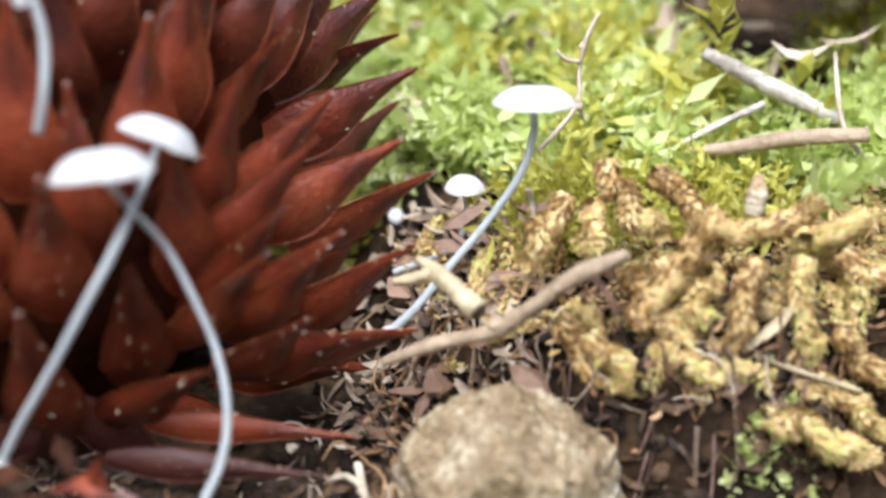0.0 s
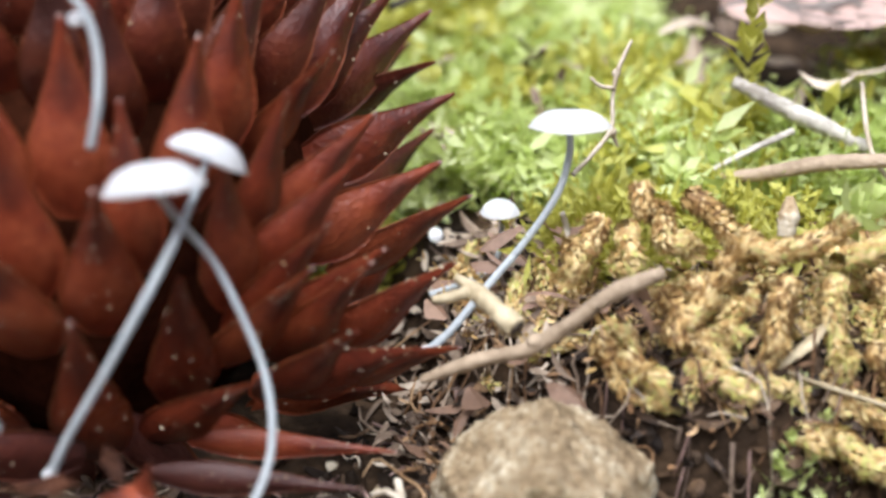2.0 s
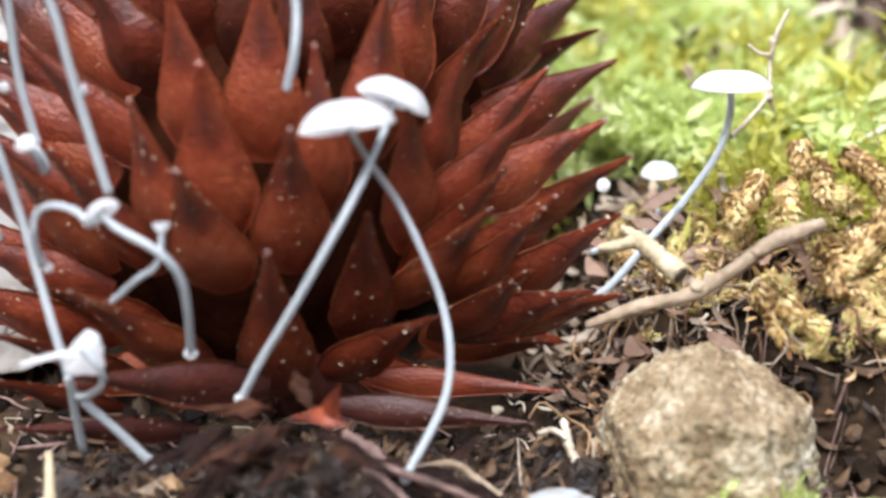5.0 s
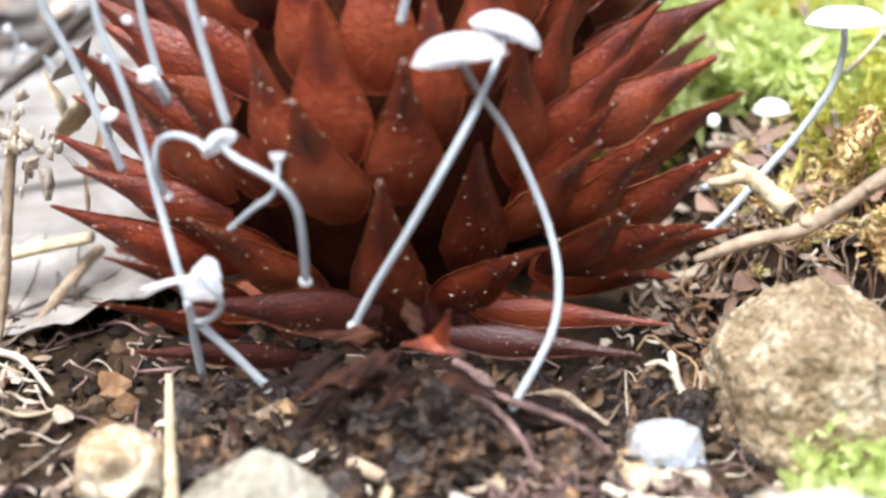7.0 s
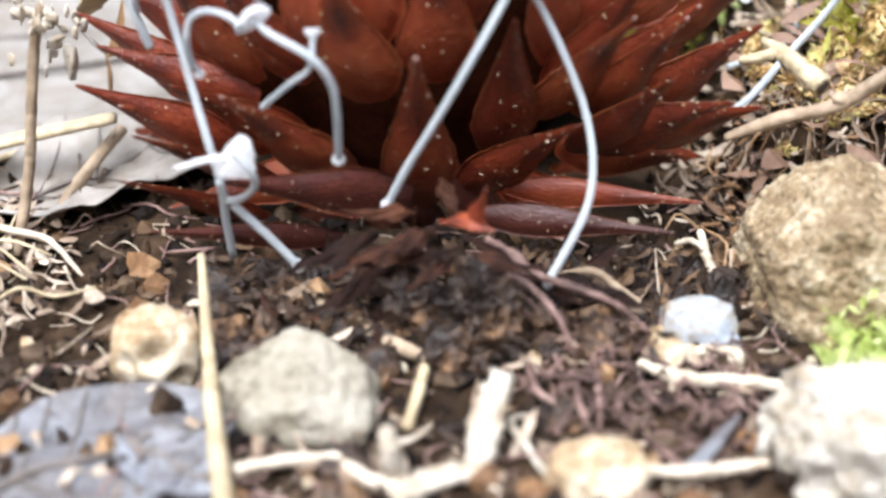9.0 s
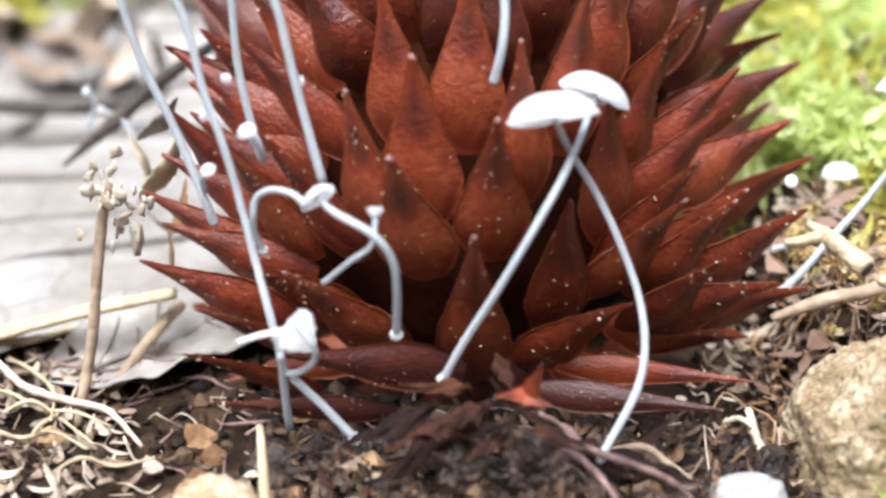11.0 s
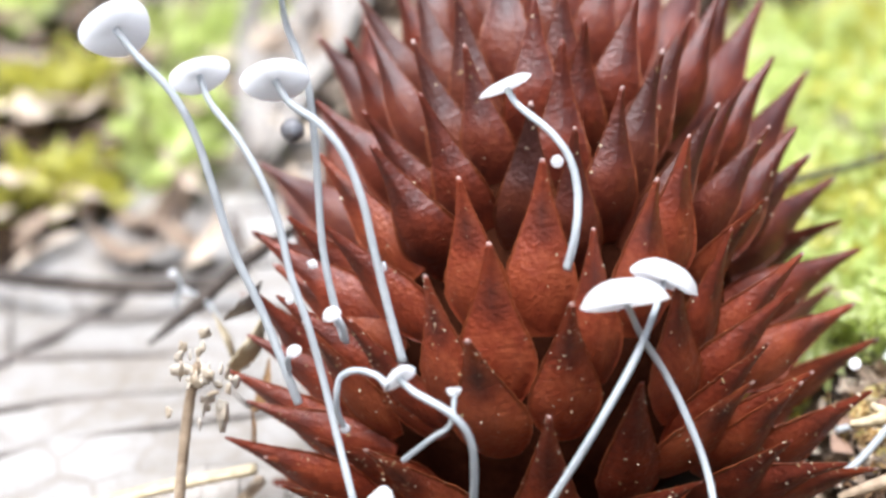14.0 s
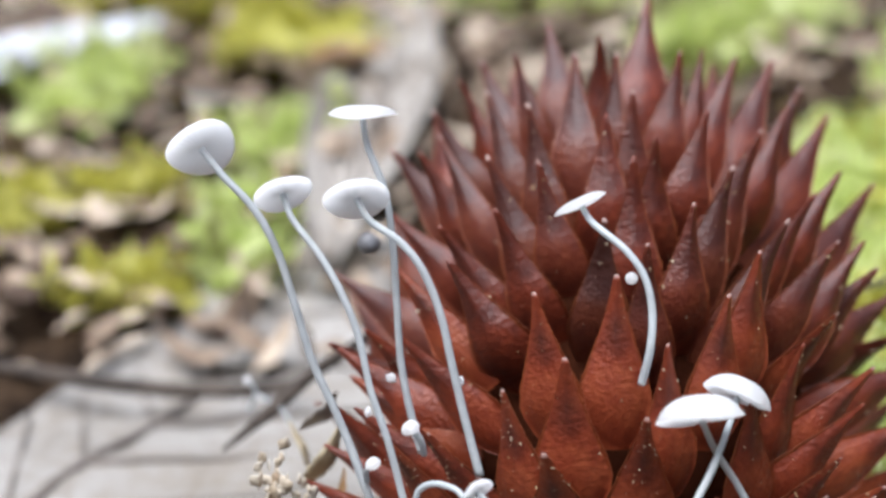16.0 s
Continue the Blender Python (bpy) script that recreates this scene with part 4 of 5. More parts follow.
solo("dark_stalk", tube([(1.49, 4.50, 1.21), (1.73, 4.60, 1.27), (2.02, 4.80, 1.27), (2.52, 5.00, 1.36)], [0.03, 0.03, 0.03], 30, 9, 0.05, 23, 1), M_DARKTWIG, "thin dark green grass stalk behind the cone", "grass stalk")
solo("wood_chip", tube([(0.16, -0.61, 0.30), (0.10, -0.79, 0.22), (0.06, -0.93, 0.12), (0.02, -1.00, 0.02)], [0.05, 0.075, 0.07, 0.05], 30, 9, 0.16, 24, 0.35), M_CHIP, "bleached splinter of wood standing in the soil", "wood chip")
solo("wood_chip", tube([(-0.32, -1.16, 0.07), (-0.16, -1.06, 0.07), (0.01, -1.00, 0.07), (0.13, -1.04, 0.07)], [0.06, 0.07, 0.06, 0.04], 30, 9, 0.16, 25, 0.5), M_CHIP, "bleached splinter of wood on the soil", "wood chip")
solo("wood_chip", tube([(-0.34, -0.98, 0.30), (-0.33, -1.03, 0.20), (-0.30, -1.03, 0.02)], [0.03, 0.045, 0.05], 30, 9, 0.16, 26, 1), M_CHIP, "short bleached wood peg in the soil", "wood chip")
solo("pale_root", tube([(-0.15, -0.68, 0.07), (-0.22, -0.77, 0.07), (-0.30, -0.81, 0.07), (-0.33, -0.87, 0.07)], [0.008, 0.014, 0.016, 0.015], 30, 9, 0.16, 27, 1), M_CHIP, "thin curled white rootlet", "root")
solo("pale_root", tube([(0.30, -0.62, 0.07), (0.20, -0.66, 0.07), (0.27, -0.87, 0.07), (0.33, -1.02, 0.07)], [0.01, 0.018, 0.016, 0.01], 30, 9, 0.16, 28, 1), M_CHIP, "forked white rootlet on the soil", "root")
solo("dry_stub", tube([(-0.16, -0.08, 0.07), (-0.20, -0.38, 0.07), (-0.26, -0.71, 0.07)], [0.025, 0.03, 0.025], 30, 9, 0.05, 29, 1), M_STRAW, "snapped brown straw under the cone", "straw")
solo("purple_root", tube([(0.41, 0.35, 0.07), (0.40, -0.03, 0.07), (0.45, -0.30, 0.07)], [0.015, 0.018, 0.012], 30, 9, 0.16, 30, 1), M_ROOT, "thin purple rootlet below the cone", "root")
solo("purple_root", tube([(0.83, 0.01, 0.07), (0.63, -0.22, 0.07), (0.48, -0.39, 0.07), (0.43, -0.47, 0.07)], [0.015, 0.02, 0.018, 0.012], 30, 9, 0.16, 31, 1), M_ROOT, "forked purple rootlet on the soil", "root")
solo("purple_root", tube([(0.49, -0.30, 0.07), (0.52, -0.56, 0.07), (0.57, -0.84, 0.07)], [0.018, 0.015, 0.01], 30, 9, 0.16, 32, 1), M_ROOT, "forked purple rootlet on the soil", "root")
solo("purple_root", tube([(0.69, -0.64, 0.07), (0.80, -0.80, 0.07), (0.93, -0.99, 0.07)], [0.015, 0.018, 0.015], 30, 9, 0.16, 33, 1), M_ROOT, "thin purple rootlet on the soil", "root")
solo("slate_splinter", tube([(1.22, -0.62, 0.07), (1.09, -0.80, 0.07), (0.96, -0.99, 0.07)], [0.01, 0.035, 0.045], 30, 9, 0.05, 34, 0.4), M_GREYLEAF, "dark bluish pointed splinter in the soil", "splinter")
solo("pale_root", tube([(0.37, -1.00, 0.07), (0.66, -0.99, 0.07), (0.97, -1.01, 0.07), (1.29, -0.95, 0.07)], [0.025, 0.03, 0.03, 0.025], 30, 9, 0.16, 35, 1), M_PALE, "bleached root along the soil", "root")
solo("pale_root", tube([(1.09, 0.70, 0.14), (1.16, 0.65, 0.19), (1.22, 0.60, 0.17)], [0.012, 0.015, 0.012], 30, 9, 0.16, 36, 1), M_PALE, "forked white rootlet by the quartz", "root")
solo("pale_root", tube([(1.23, 0.60, 0.14), (1.31, 0.50, 0.04), (1.38, 0.40, -0.05)], [0.012, 0.014, 0.01], 30, 9, 0.16, 37, 1), M_PALE, "forked white rootlet by the quartz", "root")
solo("pale_root", tube([(-3.02, 1.60, -0.06), (-2.81, 1.50, -0.15), (-2.74, 1.40, -0.28), (-2.77, 1.30, -0.37)], [0.012, 0.014, 0.012, 0.008], 30, 9, 0.16, 38, 1), M_PALE, "thin wriggling bleached root", "root")
solo("dead_weed", tube([(-2.41, 1.30, -0.03), (-2.54, 1.00, -0.14), (-2.71, 0.80, -0.23)], [0.02, 0.025, 0.025], 30, 9, 0.05, 39, 1), M_TWIG, "dry slanting stalk lying on the soil", "dead weed")
solo("dead_weed", tube([(-3.05, 1.54, 0.15), (-2.73, 1.54, 0.12), (-2.39, 1.78, 0.12)], [0.02, 0.025, 0.02], 30, 9, 0.05, 40, 1), M_STRAW, "narrow pale dry stalk on the soil", "dead weed")
solo("dry_grass", tube([(4.00, 2.60, 1.44), (3.91, 2.20, 1.31), (3.92, 2.00, 1.21), (4.07, 1.80, 1.03)], [0.012, 0.014, 0.014, 0.012], 30, 9, 0.16, 41, 1), M_PALE, "thin pale dry grass blade across the sticks", "grass")
solo("thread_root", tube([(2.18, 1.90, 1.02), (2.21, 1.90, 0.93), (2.21, 1.85, 0.87)], [0.015, 0.018, 0.012], 30, 9, 0.16, 42, 1), M_CHIP, "short curled white rootlet", "root")
solo("dry_needle", tube([(3.31, 0.85, 0.97), (3.20, 0.80, 0.85), (3.03, 0.75, 0.74)], [0.012, 0.045, 0.015], 30, 9, 0.05, 43, 0.4), M_STRAW, "dry pale pointed leaf sheath on the moss", "dry leaf")
solo("dry_needle", tube([(3.06, 0.75, 0.74), (3.28, 0.70, 0.67), (3.62, 0.65, 0.56)], [0.012, 0.025, 0.018], 30, 9, 0.05, 44, 0.5), M_STRAW, "dry narrow leaf on the moss", "dry leaf")
solo("rusty_bud", tube([(3.26, 1.50, 1.29), (3.25, 1.45, 1.21), (3.23, 1.40, 1.11)], [0.02, 0.06, 0.045], 30, 9, 0.05, 45, 1), M_OCHRE, "pale orange bud scale among moss", "bud scale")
bt = thing("branched_twig", (2.22, 1.90, 1.24), "thin knobbly pale twig standing by a mushroom", "twig")
part("shaft", tube([(2.57, 2.30, 1.83), (2.50, 2.25, 1.69), (2.47, 2.20, 1.55), (2.45, 2.10, 1.41), (2.34, 2.00, 1.31), (2.22, 1.90, 1.24)], [.009, .015, .011, .013, .012, .014], 40, 9, 0.08, 3), M_PALE, bt)
part("side_shoot", tube([(2.34, 2.20, 1.66), (2.40, 2.20, 1.61), (2.47, 2.20, 1.60)], [.008, .012, .012], 14, 8, 0.08, 4), M_PALE, bt)
part("side_shoot", tube([(2.45, 2.10, 1.43), (2.48, 2.10, 1.34), (2.50, 2.10, 1.30)], [.012, .012, .006], 14, 8, 0.08, 5), M_PALE, bt)
part("knob", stone((2.49, 2.25, 1.66), (.025, .025, .028), 6, 0, 0.2, 0.2, 2), M_PALE, bt)
part("knob", stone((2.46, 2.10, 1.39), (.026, .026, .03), 7, 0, 0.2, 0.2, 2), M_PALE, bt)
solo("pale_root", tube([(-2.83, 1.06, 0.10), (-2.63, 0.88, 0.16), (-2.48, 0.83, 0.10), (-2.27, 0.71, 0.16), (-2.08, 0.67, 0.10)], [0.008, 0.012, 0.01, 0.006], 26, 9, 0.1, 52, 1), M_STRAW, "thin wriggling bleached root in the litter", "root")
solo("pale_root", tube([(-2.68, 0.80, 0.10), (-2.53, 0.82, 0.16), (-2.37, 0.75, 0.10), (-2.12, 0.41, 0.16)], [0.008, 0.012, 0.01, 0.006], 26, 9, 0.1, 53, 1), M_STRAW, "thin wriggling bleached root in the litter", "root")
solo("pale_root", tube([(-2.48, 0.45, 0.10), (-2.43, 0.57, 0.16), (-2.36, 0.84, 0.10), (-2.32, 0.97, 0.16)], [0.008, 0.012, 0.01, 0.006], 26, 9, 0.1, 54, 1), M_STRAW, "thin wriggling bleached root in the litter", "root")
solo("pale_root", tube([(-2.73, 0.66, 0.10), (-2.50, 0.46, 0.16), (-2.37, 0.61, 0.10), (-2.14, 0.36, 0.16)], [0.008, 0.012, 0.01, 0.006], 26, 9, 0.1, 55, 1), M_STRAW, "thin wriggling bleached root in the litter", "root")
solo("pale_root", tube([(-2.29, 0.24, 0.10), (-2.15, 0.28, 0.16), (-1.99, 0.30, 0.10), (-1.79, 0.29, 0.16)], [0.008, 0.012, 0.01, 0.006], 26, 9, 0.1, 56, 1), M_STRAW, "thin wriggling bleached root in the litter", "root")
solo("pale_root", tube([(-2.79, 1.38, 0.10), (-2.58, 1.12, 0.16), (-2.46, 1.01, 0.10), (-2.38, 0.62, 0.16)], [0.008, 0.012, 0.01, 0.006], 26, 9, 0.1, 57, 1), M_STRAW, "thin wriggling bleached root in the litter", "root")
solo("purple_root", tube([(0.60, -0.09, 0.06), (0.60, -0.43, 0.10), (0.59, -0.72, 0.06)], [0.014, 0.02, 0.009], 20, 9, 0.16, 58, 1), M_ROOT, "thin forked purple rootlet on the soil", "root")
solo("purple_root", tube([(0.51, -0.25, 0.06), (0.50, -0.51, 0.10), (0.53, -0.69, 0.06)], [0.014, 0.02, 0.009], 20, 9, 0.16, 59, 1), M_ROOT, "thin forked purple rootlet on the soil", "root")
solo("purple_root", tube([(0.39, -0.74, 0.06), (0.44, -0.68, 0.10), (0.49, -0.52, 0.06)], [0.014, 0.02, 0.009], 20, 9, 0.16, 60, 1), M_ROOT, "thin forked purple rootlet on the soil", "root")
solo("purple_root", tube([(0.72, -0.40, 0.06), (0.68, -0.58, 0.10), (0.66, -0.63, 0.06)], [0.014, 0.02, 0.009], 20, 9, 0.16, 61, 1), M_ROOT, "thin forked purple rootlet on the soil", "root")
solo("purple_root", tube([(0.78, -0.20, 0.06), (0.81, -0.47, 0.10), (0.90, -0.59, 0.06)], [0.014, 0.02, 0.009], 20, 9, 0.16, 62, 1), M_ROOT, "thin forked purple rootlet on the soil", "root")
solo("purple_root", tube([(0.29, -0.20, 0.06), (0.32, -0.47, 0.10), (0.42, -0.54, 0.06)], [0.014, 0.02, 0.009], 20, 9, 0.16, 63, 1), M_ROOT, "thin forked purple rootlet on the soil", "root")
solo("brown_root", tube([(0.13, 0.12, 0.35), (0.29, 0.01, 0.35), (0.43, -0.10, 0.25), (0.52, -0.21, 0.07)], [0.02, 0.022000000000000002, 0.016, 0.01], 26, 9, 0.16, 69, 1), M_ROOT, "thin brown root running out from under the cone", "root")
solo("brown_root", tube([(0.19, 0.12, 0.39), (0.45, 0.01, 0.36), (0.69, -0.10, 0.32), (0.85, -0.21, 0.23)], [0.018, 0.0198, 0.0144, 0.009], 26, 9, 0.16, 70, 1), M_ROOT, "thin brown root running out from under the cone", "root")
solo("brown_root", tube([(0.21, 0.12, 0.29), (0.37, 0.01, 0.17), (0.39, -0.10, -0.01)], [0.014, 0.015400000000000002, 0.011200000000000002, 0.007], 26, 9, 0.16, 71, 1), M_ROOT, "thin brown root running out from under the cone", "root")

# ---- leaves ----
def blade(base, tip, half, curl, lift, seed, veins=7, rag=0.06, cup=0.15, left=1.0, follow=0.0):
    """A dead leaf: outline, cupped and waved sheet with thickness, and the lines of its ribs."""
    rng = np.random.default_rng(seed)
    b, t = np.array(base, float), np.array(tip, float)
    d = t - b
    length = np.linalg.norm(d)
    d /= length
    side = np.cross(d, (0, 0, 1.0))
    side /= np.linalg.norm(side)
    up = np.cross(side, d)
    nu, nv = 44, 25
    off = Vector(rng.uniform(-9, 9, 3))

    def at(s, c):
        w = half * (math.sin(math.pi * min(1, s * 0.96 + 0.03)) ** 0.75) * (1 + rag * noise.noise(Vector((s * 9, c, seed))))
        if c < 0:
            w *= left
        x = c * w
        z = cup * w * c * c + curl * (s - 0.5) ** 2 * length + lift * noise.fractal(Vector((s * 3.5, c * 1.6, 0)) + off, 1, 2, 3)
        fold = abs(((s - 0.35 * abs(c)) * veins) % 1.0 - 0.5) * 2
        z += 0.012 * half * (1 - fold) ** 2 * (abs(c) < 0.97)
        p = b + d * s * length + side * x
        if follow:
            p[2] = ground_z(p[0], p[1]) + follow
        return p + up * z

    v, f = [], []
    for layer in (0, 1):
        for i in range(nu):
            for j in range(nv):
                v.append(at(i / (nu - 1), 2 * j / (nv - 1) - 1) - up * layer * 0.012)
    n = nu * nv
    for k in (0, 1):
        for i in range(nu - 1):
            for j in range(nv - 1):
                a = k * n + i * nv + j
                q = (a, a + nv, a + nv + 1, a + 1)
                f.append(q if k == 0 else q[::-1])
    for i in range(nu - 1):
        for j in (0, nv - 1):
            a = i * nv + j
            f.append((a, a + nv, a + nv + n, a + n))
    ribs = [[at(s, 0) + up * 0.01 for s in np.linspace(0.0, 0.97, 9)]]
    for k in range(1, veins):
        for c in (-1, 1):
            s0 = k / veins * 0.9
            ribs.append([at(s0 + 0.3 * u * (1 - s0), c * u * 0.95) + up * 0.008 for u in (0.0, 0.3, 0.6, 1.0)])
    return (v, f), ribs


def dead_leaf(base, tip, half, material, label, seed, rib_r=0.02, **kw):
    ob = thing("dead_leaf", base, label, "leaf", "dead leaves on the ground")
    sheet, ribs = blade(base, tip, half, seed=seed, **kw)
    part("blade", sheet, material, ob)
    part("midrib", tube(ribs[0], [rib_r * 1.3, rib_r * 0.5], 24, 8), M_VEIN, ob, "raised dark midrib")
    for r in ribs[1:]:
        part("vein", tube(r, [rib_r * 0.6, rib_r * 0.3], 10, 6), M_VEIN, ob)
    return ob


dead_leaf((-4.9, 0.9, 0.1), (-2.5, 8.2, 0.1), 2.85, M_BIGLEAF, "large grey-tan dead leaf with raised veins beside the cone", 3, 0.045, curl=0.0, lift=0.09, veins=7, left=0.37, cup=0.02, follow=0.07)
dead_leaf((-2.6, 6.6, 0.75), (-2.45, 14.0, 2.0), 0.62, M_LEAF, "long curled tan dead leaf lying behind the cone", 5, 0.03, curl=0.0, lift=0.15, veins=9, cup=0.5)
dead_leaf((-2.6, 1.2, 0.05), (-1.3, 1.9, 0.16), 0.45, M_LEAF, "small olive-grey dead leaf under the cone's edge", 6, 0.011, curl=-0.03, lift=0.1, veins=4, cup=0.2)
dead_leaf((-2.3, -1.3, 0.05), (-1.0, -0.5, 0.06), 0.42, M_GREYLEAF, "bluish grey dead leaf pressed into the soil", 7, 0.018, curl=0.0, lift=0.08, veins=6, cup=0.05)
dead_leaf((-1.5, -0.75, 0.06), (-1.0, -1.15, 0.07), 0.2, M_GREYLEAF, "torn bluish grey scrap of dead leaf", 8, 0.012, curl=0.05, lift=0.05, veins=5, cup=0.2)
dead_leaf((-8.3, 10.4, 1.3), (-5.4, 12.6, 1.9), 0.95, M_BLEACH, "bleached almost white dead leaf on the moss", 9, 0.03, curl=0.05, lift=0.1, veins=7, cup=0.2)
dead_leaf((2.0, 8.4, 0.9), (4.6, 9.4, 1.3), 0.9, M_LEAF, "pale tan dead leaf behind the cone", 10, 0.03, curl=0.05, lift=0.12, veins=7, cup=0.25)
dead_leaf((3.5, 3.75, 1.5), (5.1, 3.75, 1.48), 0.5, M_PINKLEAF, "pinkish brown dead leaf raised over a dark hollow", 11, 0.03, curl=-0.03, lift=0.1, veins=7, cup=0.1)
dead_leaf((-3.4, 11.0, 1.75), (-2.5, 11.2, 1.8), 0.42, M_RUSTLEAF, "rusty brown dead leaf on far moss", 12, 0.03, curl=0.1, lift=0.1, veins=6, cup=0.3)
dead_leaf((-5.8, 10.4, 1.2), (-3.9, 10.9, 1.3), 0.45, M_LEAF, "small tan dead leaf among moss", 13, 0.03, curl=0.05, lift=0.1, veins=6, cup=0.3)
# withered seed head beside the cone
head = thing("withered_flower", (-2.01, 1.14, 1.37), "withered whitish seed head on a dry stalk", "flower")
rng = np.random.default_rng(77)
for k in range(46):
    c = Vector((-2.06, 1.16, 1.2)) + Vector((rng.normal() * 0.085, rng.normal() * 0.06, rng.normal() * 0.1))
    part("husk", stone(c, (rng.uniform(0.02, 0.055), 0.012, rng.uniform(0.02, 0.05)), 80 + k, rng.uniform(0, 3), 0.7, 0.6, 2), M_PALE if k % 3 else M_CHIP, head)
part("husk", stone((-1.98, 1.2, 0.93), (0.04, 0.03, 0.12), 140, 0.2, 0.5, 0.4, 3), M_CHIP, head, "hanging whitish pod")
# scraps caught between the dead leaf and the cone
for k, (x, y, z, a, b, turn) in enumerate(((-1.93, 1.75, 1.1, 0.13, 0.2, 0.3), (-1.85, 1.7, 0.88, 0.12, 0.16, 1.1), (-1.97, 1.95, 1.3, 0.15, 0.12, 0.7), (-2.12, 2.1, 1.02, 0.16, 0.14, 2.0), (-1.9, 1.6, 0.68, 0.1, 0.14, 1.6), (-2.02, 1.85, 0.75, 0.12, 0.1, 2.6))):
    solo("leaf_scrap", tube([(x - a * math.cos(turn), y, z - b), (x + 0.03, y - 0.04, z), (x + a * math.cos(turn), y + 0.05, z + b)], [0.015, a * 0.6, a * 0.75, a * 0.4, 0.01], 18, 12, 0.12, 150 + k, 0.16), (M_STRAW, M_RUSTLEAF, M_LEAF)[k % 3], "crumpled tan leaf scrap leaning against the cone", "leaf", "leaf scraps beside the cone")
# slender hooked fungi and dots of mould beside and on the cone
for path, w in (([(-2.60, 3.0, 1.08), (-2.56, 3.0, 1.03), (-2.56, 3.0, 0.97), (-2.60, 3.0, 0.86)], 0.014), ([(-2.52, 3.0, 0.96), (-2.43, 3.0, 0.92), (-2.36, 2.95, 0.88), (-2.30, 2.9, 0.80)], 0.012)):
    bud = thing("mushroom_bud", path[-1], "thread-like white fungus hooked at its top, on the dead leaf", "mushroom", "mushroom buds")
    part("stem", tube(path, [w, w * 0.8], 16, 8, 0.02, 9), M_STEM, bud)
    part("cap", cap_mesh(path[0], (-0.6, -0.3, 0.7), w * 2.1, w * 2.0, 33), M_WHITE, bud)
solo("pale_bead", stone((-1.66, 2.1, 2.3), (0.07, 0.06, 0.07), 13, 0, 0.1, 0.15, 3), M_GREYLEAF, "bluish grey bead of slime mould behind the mushrooms", "fungus bud")
solo("pale_bead", stone((1.42, 1.2, 1.28), (0.035,) * 3, 4, 0, 0.05, 0.05, 3), M_WHITE, "round white bead of a budding fungus on a scale tip", "fungus bud")
for k, (x, y, z) in enumerate(((-1.42, 0.9, 1.93), (-1.55, 0.95, 1.72), (-1.05, 0.86, 1.93), (-1.28, 0.8, 1.66))):
    solo("mould_fleck", stone((x, y, z), (0.03, 0.02, 0.035), 170 + k, k, 0.6, 0.5, 2), M_WHITE, "angular white fleck of mould on a scale", "fungus bud", "mould flecks")


# ---- moss and litter ----
def frond(path, leaves, L, w, open_angle, rng, thick=0.0):
    """A leafy shoot along a path: small pointed leaves wrapped round the axis, overlapping like tiles."""
    pts = smooth_path(path, 40)
    tan = np.gradient(pts, axis=0)
    tan /= np.linalg.norm(tan, axis=1)[:, None] + 1e-9
    verts, faces = [], []
    for k in range(leaves):
        u = min(max((k + 1.5 * rng.normal()) / leaves, 0.0), 0.999) * 39
        i = int(u)
        p, d = pts[i] + (pts[min(i + 1, 39)] - pts[i]) * (u - i), tan[i]
        e1, e2, _ = basis(d)
        t = k * 2.4 + rng.normal() * 0.25
        out = e1 * math.cos(t) + e2 * math.sin(t)
        side = -e1 * math.sin(t) + e2 * math.cos(t)
        g = rng.uniform(0.5, 1.4) * L * (1 - 0.45 * (k / leaves) ** 4)
        a = open_angle * rng.uniform(0.45, 1.5)
        fwd, lift = math.cos(a), math.sin(a)
        b0 = p + out * thick
        mid = b0 + (d * fwd * 0.45 + out * lift * 0.55) * g
        tip = b0 + (d * fwd + out * lift * (0.9 + 0.3 * rng.normal())) * g
        o = len(verts)
        verts += [b0, mid + side * w * g - out * 0.12 * g * w, mid + out * 0.10 * g, tip, mid - side * w * g - out * 0.12 * g * w]
        faces += [(o, o + 1, o + 2), (o + 1, o + 3, o + 2), (o + 2, o + 3, o + 4), (o, o + 2, o + 4)]
    return verts, faces


def moss_patch(name, spots, height, leaf, material, label, seed, lean=0.35, leaves=16, angle=0.75, width=0.2, sink=0.04):
    """Upright leafy shoots at chance spots (x, y), turned and sized by chance, kept as one mesh."""
    rng = np.random.default_rng(seed)
    kinds = []
    for _ in range(9):
        a, b = rng.normal(size=2) * lean * height
        v, f = frond([(0, 0, 0), (a * 0.4, b * 0.4, height * 0.55), (a, b, height * 0.95)], leaves, leaf, width, angle, rng)
        kinds.append((np.array(v), np.array(f)))
    verts, faces, o = [], [], 0
    for sx, sy in spots:
        v, f = kinds[int(rng.integers(9))]
        t, g = rng.uniform(0, 6.28), rng.uniform(0.6, 1.3)
        c, s = math.cos(t) * g, math.sin(t) * g
        verts.append(v @ np.array([[c, s, 0], [-s, c, 0], [0, 0, g * rng.uniform(0.85, 1.15)]]) + (sx, sy, ground_z(sx, sy) - sink))
        faces.append(f + o)
        o += len(v)
    return solo(name, (np.vstack(verts), np.vstack(faces).tolist()), material, label, "moss", "", "stuff", smooth=False)


def scatter(n, x0, x1, y0, y1, seed, keep=lambda x, y: True):
    rng = np.random.default_rng(seed)
    out = []
    for _ in range(n * 30):
        x, y = rng.uniform(x0, x1), rng.uniform(y0, y1)
        if keep(x, y):
            out.append((x, y))
            if len(out) == n:
                break
    return out


